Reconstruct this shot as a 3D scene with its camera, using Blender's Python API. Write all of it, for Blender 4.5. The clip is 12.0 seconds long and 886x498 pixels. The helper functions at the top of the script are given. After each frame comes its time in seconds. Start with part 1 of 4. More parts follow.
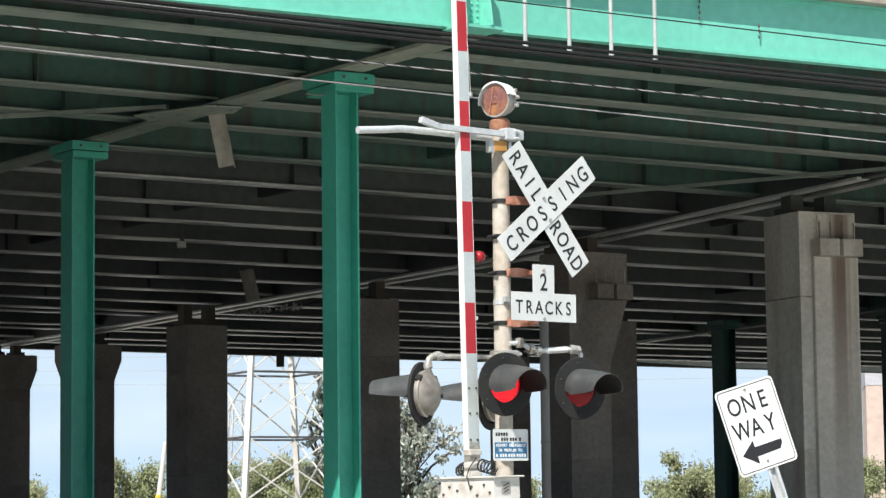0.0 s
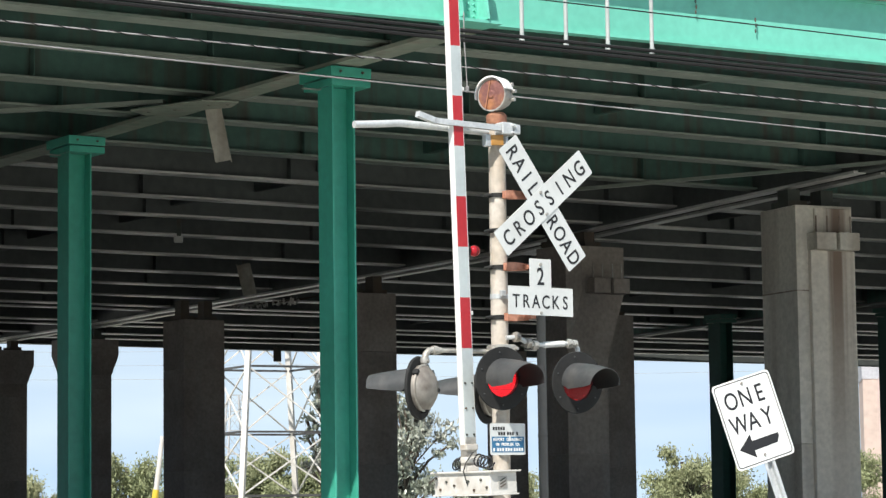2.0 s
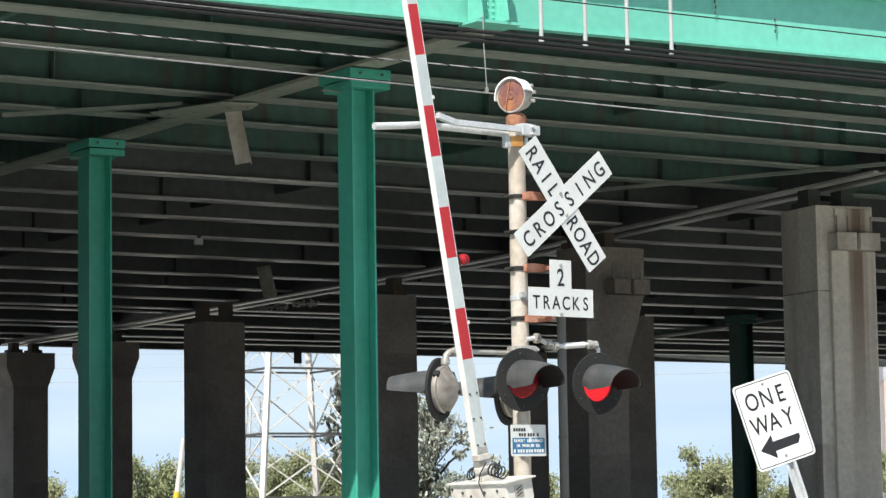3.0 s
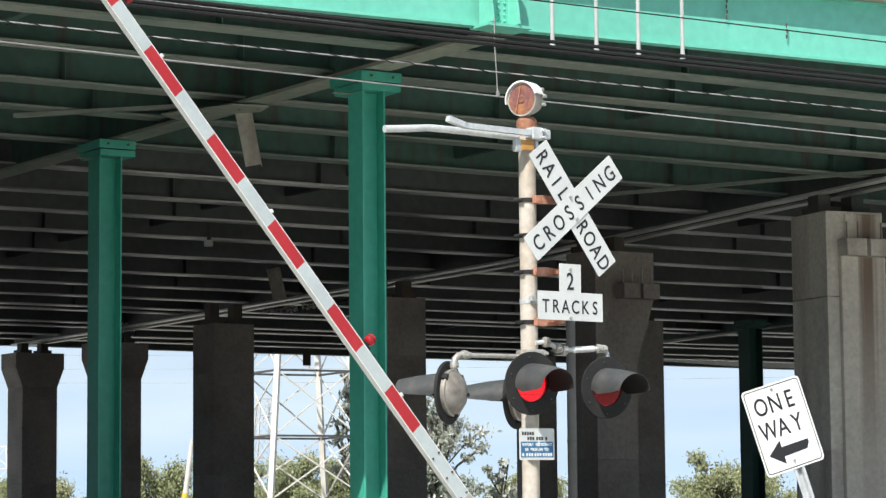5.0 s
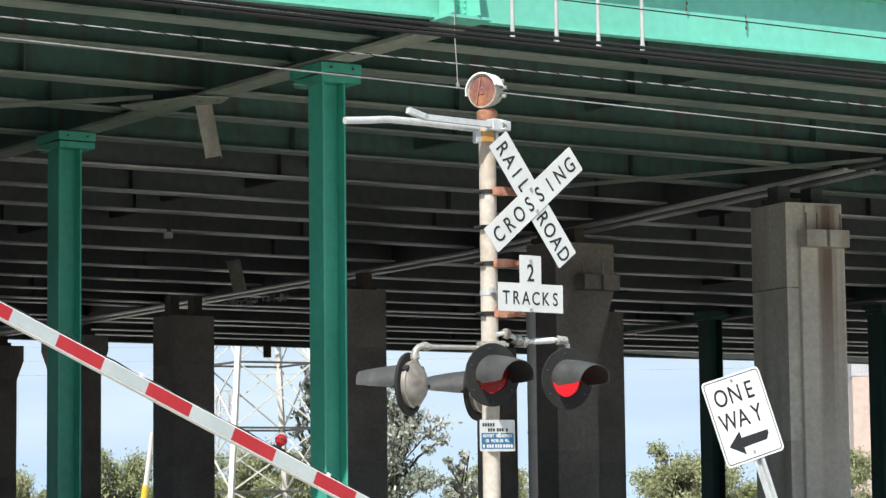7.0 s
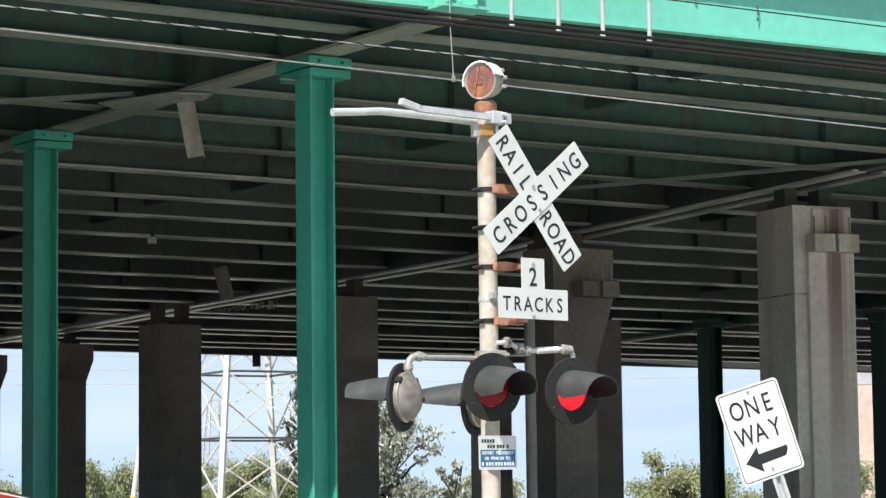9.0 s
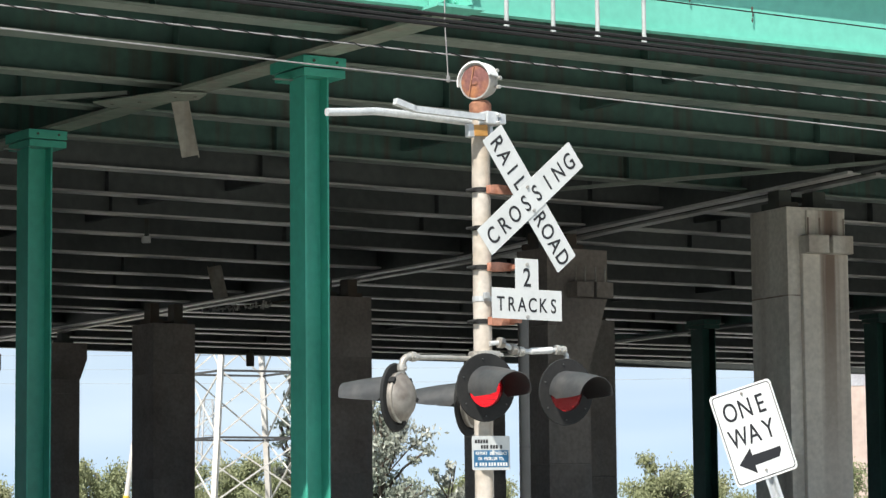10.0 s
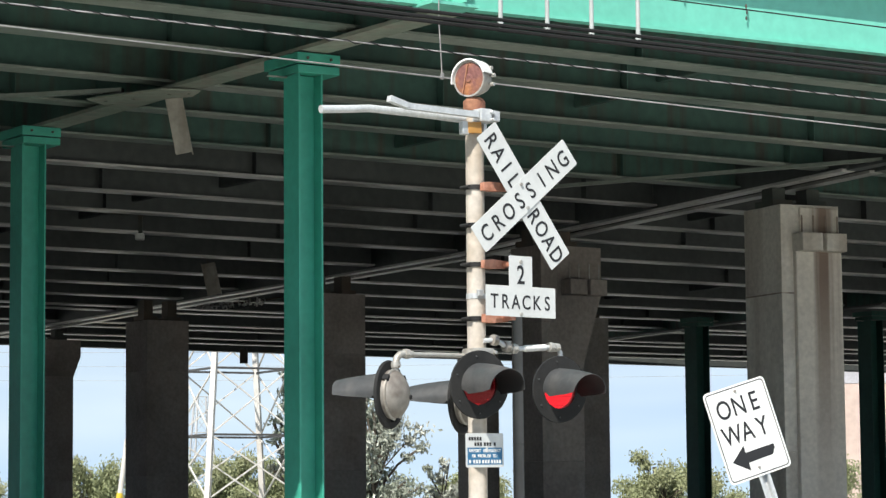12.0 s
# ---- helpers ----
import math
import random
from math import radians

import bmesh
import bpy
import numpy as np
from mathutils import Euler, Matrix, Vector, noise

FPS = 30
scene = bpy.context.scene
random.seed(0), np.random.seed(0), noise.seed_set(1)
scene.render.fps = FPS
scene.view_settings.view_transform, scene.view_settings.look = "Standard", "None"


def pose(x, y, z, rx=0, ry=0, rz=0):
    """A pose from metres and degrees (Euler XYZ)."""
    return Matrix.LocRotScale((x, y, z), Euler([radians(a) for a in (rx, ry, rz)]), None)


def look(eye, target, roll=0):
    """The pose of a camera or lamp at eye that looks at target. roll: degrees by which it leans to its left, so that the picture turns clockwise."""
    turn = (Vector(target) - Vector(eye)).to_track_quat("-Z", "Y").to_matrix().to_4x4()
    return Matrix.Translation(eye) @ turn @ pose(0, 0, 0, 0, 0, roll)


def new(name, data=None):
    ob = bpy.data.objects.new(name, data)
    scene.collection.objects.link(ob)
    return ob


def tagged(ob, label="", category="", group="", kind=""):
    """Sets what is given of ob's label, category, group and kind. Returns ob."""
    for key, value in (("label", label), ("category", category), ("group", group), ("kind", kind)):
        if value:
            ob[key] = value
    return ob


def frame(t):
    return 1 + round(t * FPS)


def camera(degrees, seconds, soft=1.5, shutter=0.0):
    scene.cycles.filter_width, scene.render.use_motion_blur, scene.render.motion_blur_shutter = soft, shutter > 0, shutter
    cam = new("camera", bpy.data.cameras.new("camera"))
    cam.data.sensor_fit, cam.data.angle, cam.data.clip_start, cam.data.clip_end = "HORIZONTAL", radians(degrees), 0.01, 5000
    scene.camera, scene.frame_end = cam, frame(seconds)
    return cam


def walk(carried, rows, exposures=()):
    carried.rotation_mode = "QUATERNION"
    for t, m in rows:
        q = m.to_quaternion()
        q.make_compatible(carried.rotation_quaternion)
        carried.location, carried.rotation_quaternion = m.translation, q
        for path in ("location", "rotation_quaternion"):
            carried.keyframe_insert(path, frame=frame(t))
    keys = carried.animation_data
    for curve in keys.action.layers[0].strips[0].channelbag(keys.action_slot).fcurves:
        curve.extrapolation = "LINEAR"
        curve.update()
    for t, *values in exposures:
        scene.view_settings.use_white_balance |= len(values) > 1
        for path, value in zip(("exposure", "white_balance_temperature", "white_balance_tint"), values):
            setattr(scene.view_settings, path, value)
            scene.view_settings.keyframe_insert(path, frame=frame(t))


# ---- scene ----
cam = camera(19.56, 12.0, soft=1.4)
EYE = 1.5
STEP = (0.005, 1.511, 0.104)         # the stand from 8.8 s on, nearer to the signal
# seconds, yaw, pitch, roll
TURNS = [
    (0.0, -0.940, 5.876, 0.662), (0.5, -1.098, 5.912, 0.371), (1.0, -1.146, 5.794, 0.456),
    (1.5, -1.303, 5.667, 0.511), (2.0, -1.002, 5.749, 0.750), (2.2, -0.490, 5.756, 0.790), (2.5, -0.004, 5.771, 0.851), (2.7, -0.120, 5.775, 0.865),
    (3.0, -0.539, 5.788, 0.884), (3.2, -0.590, 5.795, 0.860), (4.8, -0.395, 5.872, 0.540), (5.0, -0.361, 5.860, 0.488), (5.5, -0.500, 5.820, 0.426),
    (6.0, -0.673, 5.762, 0.254), (6.5, -0.794, 5.716, 0.383), (7.0, -1.233, 5.664, 0.647),
    (7.2, -1.352, 5.645, 0.713),
    (8.8, -1.276, 5.870, 0.769), (9.0, -1.411, 5.848, 0.708), (9.5, -1.519, 5.843, 0.662), (10.0, -1.561, 5.852, 0.543),
    (10.5, -1.739, 5.852, 0.385), (11.0, -1.732, 5.846, 0.405), (11.5, -1.660, 5.815, 0.530),
    (12.0, -1.704, 5.790, 0.501),
]
walk(cam, [(t, pose(*((0, 0, EYE) if t < 8 else (STEP[0], STEP[1], EYE + STEP[2])), 90 + p, r, y)) for t, y, p, r in TURNS])

# ---- light ----
SUN_ELEV, SUN_AZ = 47.6, math.atan2(-0.38, -0.925)
CLOUD_SHIFT = 0.9
world = bpy.data.worlds.new("sky")
scene.world = world
world.use_nodes = True
sky = world.node_tree.nodes.new("ShaderNodeTexSky")
sky.sky_type, sky.sun_disc = "NISHITA", False
sky.sun_elevation, sky.sun_rotation = radians(SUN_ELEV), SUN_AZ
sky.air_density, sky.dust_density, sky.ozone_density = 0.5, 0.0, 3.0
back = world.node_tree.nodes["Background"]
tint = world.node_tree.nodes.new("ShaderNodeMix")
tint.data_type, tint.blend_type = "RGBA", "MULTIPLY"
tint.inputs["Factor"].default_value = 1.0
tint.inputs["B"].default_value = (1.06, 1.03, 1.02, 1)
wn, wl = world.node_tree.nodes, world.node_tree.links
way = wn.new("ShaderNodeTexCoord")
lift = wn.new("ShaderNodeMapping")
lift.inputs["Location"].default_value = (0, 0, 0.07)
wl.new(way.outputs["Generated"], lift.inputs["Vector"])
wl.new(lift.outputs[0], sky.inputs["Vector"])
wl.new(sky.outputs[0], tint.inputs["A"])
# thin streaky cloud
stretch = wn.new("ShaderNodeMapping")
stretch.inputs["Scale"].default_value, stretch.inputs["Location"].default_value = (2.2, 2.2, 15.0), (0.0, 0.0, CLOUD_SHIFT)
wl.new(way.outputs["Generated"], stretch.inputs["Vector"])
cloud = wn.new("ShaderNodeTexNoise")
cloud.inputs["Scale"].default_value, cloud.inputs["Detail"].default_value, cloud.inputs["Roughness"].default_value = 1.0, 4, 0.5
wl.new(stretch.outputs[0], cloud.inputs["Vector"])
thick = wn.new("ShaderNodeMapRange")
thick.inputs["From Min"].default_value, thick.inputs["From Max"].default_value = 0.40, 0.68
thick.inputs["To Min"].default_value, thick.inputs["To Max"].default_value = 0.25, 0.90
wl.new(cloud.outputs["Fac"], thick.inputs["Value"])
veil = wn.new("ShaderNodeMix")
veil.data_type = "RGBA"
veil.inputs["B"].default_value = (6.4, 7.5, 8.0, 1)
wl.new(thick.outputs[0], veil.inputs["Factor"])
wl.new(tint.outputs["Result"], veil.inputs["A"])
wl.new(veil.outputs["Result"], back.inputs[0])
back.inputs[1].default_value = 0.094
sun = new("sun", bpy.data.lights.new("sun", "SUN"))
sun.data.energy, sun.data.angle, sun.data.color = 4.7, radians(0.53), (1.0, 0.95, 0.87)
ce = math.cos(radians(SUN_ELEV))
to_sun = Vector((math.sin(SUN_AZ) * ce, math.cos(SUN_AZ) * ce, math.sin(radians(SUN_ELEV))))
sun.matrix_world = look(to_sun * 60, (0, 0, 0))
scene.view_settings.exposure = 0.48


# ---- materials ----
def material(name, colour, rough=0.6, metal=0.0, second=None, grain=6.0, patch=0.7, vary=0.25, bump=0.15, streak=None, glow=0.0, run=(5.0, 5.0, 0.25)):
    """Painted, metal or mineral surface: large patches, fine grain and, where given, vertical streaks of another colour."""
    m = bpy.data.materials.new(name)
    m.use_nodes = True
    n, l = m.node_tree.nodes, m.node_tree.links
    b = n["Principled BSDF"]
    at = n.new("ShaderNodeTexCoord")
    info = n.new("ShaderNodeObjectInfo")
    shift = n.new("ShaderNodeVectorMath")
    shift.operation = "MULTIPLY_ADD"
    shift.inputs[1].default_value = (1, 1, 1)
    spread = n.new("ShaderNodeVectorMath")
    spread.operation = "SCALE"
    spread.inputs[0].default_value = (7.3, 3.1, 5.7)
    l.new(info.outputs["Random"], spread.inputs["Scale"])
    l.new(at.outputs["Object"], shift.inputs[0])
    l.new(spread.outputs[0], shift.inputs[2])
    big, fine = n.new("ShaderNodeTexNoise"), n.new("ShaderNodeTexNoise")
    big.inputs["Scale"].default_value, big.inputs["Detail"].default_value = patch, 5
    fine.inputs["Scale"].default_value, fine.inputs["Detail"].default_value = grain, 6
    for t in (big, fine):
        l.new(shift.outputs[0], t.inputs["Vector"])
    ramp = n.new("ShaderNodeValToRGB")
    ramp.color_ramp.elements[0].position, ramp.color_ramp.elements[1].position = 0.42, 0.66
    l.new(big.outputs["Fac"], ramp.inputs[0])
    mix = n.new("ShaderNodeMix")
    mix.data_type = "RGBA"
    mix.inputs["A"].default_value = (*colour, 1)
    mix.inputs["B"].default_value = (*(second or [c * (1 - vary) for c in colour]), 1)
    l.new(ramp.outputs[0], mix.inputs["Factor"])
    last = mix.outputs["Result"]
    if streak:
        squash = n.new("ShaderNodeVectorMath")
        squash.operation = "MULTIPLY"
        squash.inputs[1].default_value = run
        l.new(shift.outputs[0], squash.inputs[0])
        runs = n.new("ShaderNodeTexNoise")
        runs.inputs["Scale"].default_value, runs.inputs["Detail"].default_value = 1.0, 4
        l.new(squash.outputs[0], runs.inputs["Vector"])
        sr = n.new("ShaderNodeValToRGB")
        sr.color_ramp.elements[0].position, sr.color_ramp.elements[1].position = 0.5, 0.72
        l.new(runs.outputs["Fac"], sr.inputs[0])
        sm = n.new("ShaderNodeMix")
        sm.data_type = "RGBA"
        sm.inputs["B"].default_value = (*streak, 1)
        l.new(sr.outputs[0], sm.inputs["Factor"])
        l.new(last, sm.inputs["A"])
        last = sm.outputs["Result"]
    tone = n.new("ShaderNodeMix")
    tone.data_type, tone.blend_type = "RGBA", "MULTIPLY"
    tone.inputs["Factor"].default_value = 1.0
    fr = n.new("ShaderNodeMapRange")
    fr.inputs["From Min"].default_value, fr.inputs["From Max"].default_value = 0.3, 0.7
    fr.inputs["To Min"].default_value, fr.inputs["To Max"].default_value = 1 - vary * 0.6, 1 + vary * 0.3
    l.new(fine.outputs["Fac"], fr.inputs["Value"])
    l.new(last, tone.inputs["A"])
    l.new(fr.outputs[0], tone.inputs["B"])
    l.new(tone.outputs["Result"], b.inputs["Base Color"])
    b.inputs["Roughness"].default_value, b.inputs["Metallic"].default_value = rough, metal
    if bump:
        bp = n.new("ShaderNodeBump")
        bp.inputs["Strength"].default_value, bp.inputs["Distance"].default_value = bump, 0.01
        l.new(fine.outputs["Fac"], bp.inputs["Height"])
        l.new(bp.outputs[0], b.inputs["Normal"])
    if glow:
        b.inputs["Emission Color"].default_value = (*colour, 1)
        b.inputs["Emission Strength"].default_value = glow
    return m


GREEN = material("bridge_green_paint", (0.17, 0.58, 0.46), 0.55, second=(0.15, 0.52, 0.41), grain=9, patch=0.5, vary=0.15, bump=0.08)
# deeper than the sunlit girder green, to allow for the columns' shade
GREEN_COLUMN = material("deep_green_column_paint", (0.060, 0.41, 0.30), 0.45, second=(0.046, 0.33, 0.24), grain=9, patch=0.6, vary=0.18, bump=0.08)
# bridge green darkened for the shade under the deck, with grimy streaks
GREEN_SHADED = material("shaded_dusty_green_paint", (0.060, 0.135, 0.112), 0.7, second=(0.042, 0.095, 0.080), grain=7, patch=0.6, vary=0.3, streak=(0.07, 0.075, 0.06))
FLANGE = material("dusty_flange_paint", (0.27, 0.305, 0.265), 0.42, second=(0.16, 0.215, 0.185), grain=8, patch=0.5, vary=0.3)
# far steel gets less light; that shade is put into this colour
GIRDER_SHADED = material("shade_darkened_girder_paint", (0.090, 0.102, 0.100), 0.65, second=(0.064, 0.073, 0.072), grain=7, patch=0.6, vary=0.3)
# base made pale to stand in for grazing reflections on the far flanges
FLANGE_PALE = material("pale_dust_with_painted_sheen", (0.62, 0.62, 0.59), 0.32, second=(0.16, 0.17, 0.16), grain=8, patch=0.3, vary=0.3)
CAP_PAINT = material("dusty_green_cap_paint", (0.29, 0.32, 0.265), 0.6, second=(0.19, 0.245, 0.195), grain=8, patch=0.5, vary=0.3, streak=(0.26, 0.25, 0.21))
CHUTE_SHEET = material("dusty_chute_sheet", (0.40, 0.375, 0.325), 0.6, second=(0.27, 0.255, 0.215), grain=12, patch=2.0, vary=0.3, streak=(0.22, 0.19, 0.15))
# shade between the girders is in this dark base, lifted slightly for haze
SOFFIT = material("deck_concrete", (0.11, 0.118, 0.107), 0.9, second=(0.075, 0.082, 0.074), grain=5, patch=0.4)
CONCRETE = material("pier_concrete", (0.54, 0.51, 0.46), 0.9, second=(0.43, 0.41, 0.37), grain=14, patch=0.8, vary=0.25, bump=0.3, streak=(0.32, 0.25, 0.185), run=(1.9, 1.9, 0.16))
STAINED_PAD = material("water_stained_concrete", (0.26, 0.205, 0.165), 0.9, second=(0.15, 0.12, 0.10), grain=14, patch=2.2, vary=0.3, bump=0.3, streak=(0.40, 0.36, 0.31), run=(4.0, 4.0, 0.3))
# pier concrete darkened to carry the bridge's shade, streaks aside
SHADED_CONCRETE = material("shade_darkened_concrete", (0.35, 0.305, 0.27), 0.9, second=(0.23, 0.20, 0.18), grain=14, patch=0.8, vary=0.3, bump=0.3, streak=(0.29, 0.27, 0.245), run=(1.9, 1.9, 0.16))
# column green cut to about a quarter, as shade on the far columns
GREEN_COLUMN_SHADED = material("shaded_green_column_paint", (0.022, 0.10, 0.075), 0.65, second=(0.016, 0.07, 0.055), grain=9, patch=0.6, vary=0.25, bump=0.08)
DARK_STEEL = material("dark_bearing_steel", (0.06, 0.07, 0.06), 0.7, second=(0.12, 0.075, 0.05))
BARRIER = material("barrier_concrete", (0.42, 0.38, 0.33), 0.9, second=(0.33, 0.29, 0.25), grain=12, streak=(0.2, 0.17, 0.14))
WHITE_SHEET = material("white_reflective_sheet", (0.80, 0.81, 0.80), 0.45, second=(0.74, 0.75, 0.74), grain=30, patch=2.5, vary=0.06, bump=0.02)
AGED_SHEET = material("aged_white_sheet", (0.66, 0.68, 0.675), 0.5, second=(0.60, 0.615, 0.61), grain=30, patch=2.5, vary=0.08, bump=0.02)
BLACK_INK = material("black_sign_ink", (0.018, 0.018, 0.02), 0.5, vary=0.2)
BLUE_INK = material("blue_sign_ink", (0.03, 0.16, 0.32), 0.5, vary=0.15)
POLE_PAINT = material("aged_cream_paint", (0.56, 0.51, 0.45), 0.55, second=(0.46, 0.40, 0.33), grain=20, patch=3, vary=0.25, streak=(0.42, 0.33, 0.24))
GALV = material("galvanised_steel", (0.68, 0.70, 0.71), 0.42, 0.35, second=(0.55, 0.57, 0.58), grain=40, patch=6, vary=0.2)
CAST = material("cast_aluminium", (0.50, 0.49, 0.46), 0.5, 0.5, second=(0.36, 0.33, 0.29), grain=25, patch=5, vary=0.3)
RUST = material("rust", (0.36, 0.17, 0.10), 0.85, second=(0.24, 0.10, 0.065), grain=30, patch=9, vary=0.4, bump=0.5)
RUST_FACE = material("rusty_bell_face", (0.20, 0.085, 0.075), 0.85, second=(0.45, 0.19, 0.07), grain=35, patch=5, vary=0.4, bump=0.6)
OXIDE = material("faded_red_oxide_steel", (0.55, 0.27, 0.19), 0.75, second=(0.36, 0.14, 0.08), grain=30, patch=8, vary=0.35, bump=0.3)
BLACK_PAINT = material("weathered_black_paint", (0.012, 0.0125, 0.013), 0.85, second=(0.022, 0.022, 0.022), grain=25, patch=4, vary=0.3)
VISOR_GREY = material("faded_black_visor", (0.052, 0.055, 0.058), 0.5, second=(0.08, 0.08, 0.08), grain=22, patch=6, vary=0.3)
VISOR_INSIDE = material("matt_black_visor_lining", (0.012, 0.012, 0.013), 0.9, vary=0.2)
HEAD_BACK = material("grey_lamp_housing", (0.30, 0.28, 0.255), 0.5, 0.2, second=(0.16, 0.135, 0.115), grain=22, patch=6, vary=0.3)
RED_SHEET = material("red_reflective_sheet", (0.43, 0.020, 0.028), 0.4, second=(0.49, 0.034, 0.040), grain=30, patch=3, vary=0.12, bump=0.02)
ARM_SILVER = material("grey_white_arm_sheet", (0.50, 0.555, 0.565), 0.45, second=(0.44, 0.49, 0.505), grain=30, patch=2.5, vary=0.08, bump=0.02)
ARM_WHITE = material("white_arm_paint", (0.80, 0.80, 0.79), 0.5, second=(0.68, 0.68, 0.66), grain=25, patch=4, vary=0.1)
PIPE_WHITE = material("weathered_white_pipe", (0.45, 0.48, 0.475), 0.5, second=(0.36, 0.39, 0.385), grain=20, patch=4, vary=0.15)
BOX_WHITE = material("white_cabinet_paint", (0.72, 0.71, 0.68), 0.5, second=(0.60, 0.58, 0.54), grain=22, patch=4, vary=0.15, streak=(0.42, 0.36, 0.30))
RUBBER = material("black_cable_rubber", (0.02, 0.02, 0.022), 0.6, vary=0.2)
CABLE = material("dark_cable", (0.012, 0.012, 0.013), 0.9, vary=0.3)
CABLE_PALE = material("bare_aluminium_cable", (0.42, 0.41, 0.41), 0.6, 0.2, vary=0.5, grain=12)
YELLOW = material("faded_orange_tag", (0.62, 0.32, 0.08), 0.6, second=(0.5, 0.24, 0.07))
BARK = material("bark", (0.12, 0.10, 0.08), 0.95, second=(0.08, 0.065, 0.05), grain=6, bump=0.4)
LEAF = material("leaf", (0.24, 0.27, 0.135), 0.6, second=(0.32, 0.33, 0.19), grain=1.4, patch=0.35, vary=0.35, bump=0)
LEAF_GREY = material("greyish_leaf", (0.25, 0.285, 0.225), 0.36, second=(0.41, 0.42, 0.37), grain=1.4, patch=0.5, vary=0.45, bump=0)
GROUND = material("dusty_gravel", (0.42, 0.41, 0.38), 0.95, second=(0.34, 0.335, 0.29), grain=3, patch=0.06, vary=0.35, bump=0.4)
TAN_CONCRETE = material("tan_stained_concrete", (0.68, 0.645, 0.57), 0.9, second=(0.55, 0.52, 0.46), grain=14, patch=0.8, vary=0.25, bump=0.3, streak=(0.44, 0.39, 0.33), run=(1.9, 1.9, 0.16))
TOWER_STEEL = material("weathered_tower_steel", (0.68, 0.665, 0.63), 0.7, 0.1, second=(0.56, 0.53, 0.49), grain=4, patch=0.5, vary=0.25)
TOWER_DARK = material("dark_tower_steel", (0.10, 0.10, 0.10), 0.7, 0.3, vary=0.3)
FAR_STEEL = material("dull_far_tower_steel", (0.45, 0.46, 0.47), 0.7, 0.1, second=(0.36, 0.37, 0.38), vary=0.2)
FAR_BRICK = material("pinkish_far_brick", (0.52, 0.41, 0.36), 0.9, second=(0.47, 0.37, 0.32), grain=2, patch=0.2, vary=0.2)
FAR_ROOF = material("far_grey_roof_metal", (0.42, 0.42, 0.45), 0.7, vary=0.2)
POST_GREY = material("dull_grey_post_paint", (0.165, 0.16, 0.155), 0.9, second=(0.125, 0.122, 0.118), vary=0.2)
GUY_YELLOW = material("yellow_guy_guard", (0.70, 0.50, 0.05), 0.5, vary=0.2)
GLOW = material("lit_red_lamp", (1.0, 0.045, 0.07), 0.4, glow=1.15, vary=0.0, bump=0)
RED_DARK = material("unlit_red_reflector", (0.20, 0.012, 0.018), 0.35, vary=0.3, grain=60)
ARM_LAMP = material("red_arm_lamp_lens", (0.42, 0.01, 0.02), 0.15, glow=0.05, vary=0.2)


def lens_material():
    """Red moulded glass in front of the lamp: mostly clear to what is behind it, with a gloss."""
    m = bpy.data.materials.new("red_lens_glass")
    m.use_nodes = True
    n, l = m.node_tree.nodes, m.node_tree.links
    clear, shine, mix = n.new("ShaderNodeBsdfTransparent"), n["Principled BSDF"], n.new("ShaderNodeMixShader")
    clear.inputs[0].default_value = (1.0, 0.45, 0.48, 1)
    shine.inputs["Base Color"].default_value = (0.38, 0.02, 0.03, 1)
    shine.inputs["Roughness"].default_value = 0.25
    cells, bp, at = n.new("ShaderNodeTexVoronoi"), n.new("ShaderNodeBump"), n.new("ShaderNodeTexCoord")
    cells.inputs["Scale"].default_value = 90
    bp.inputs["Strength"].default_value, bp.inputs["Distance"].default_value = 0.4, 0.004
    l.new(at.outputs["Object"], cells.inputs["Vector"])
    l.new(cells.outputs["Distance"], bp.inputs["Height"])
    l.new(bp.outputs[0], shine.inputs["Normal"])
    mix.inputs[0].default_value = 0.4
    l.new(clear.outputs[0], mix.inputs[1])
    l.new(shine.outputs[0], mix.inputs[2])
    l.new(mix.outputs[0], n["Material Output"].inputs[0])
    return m


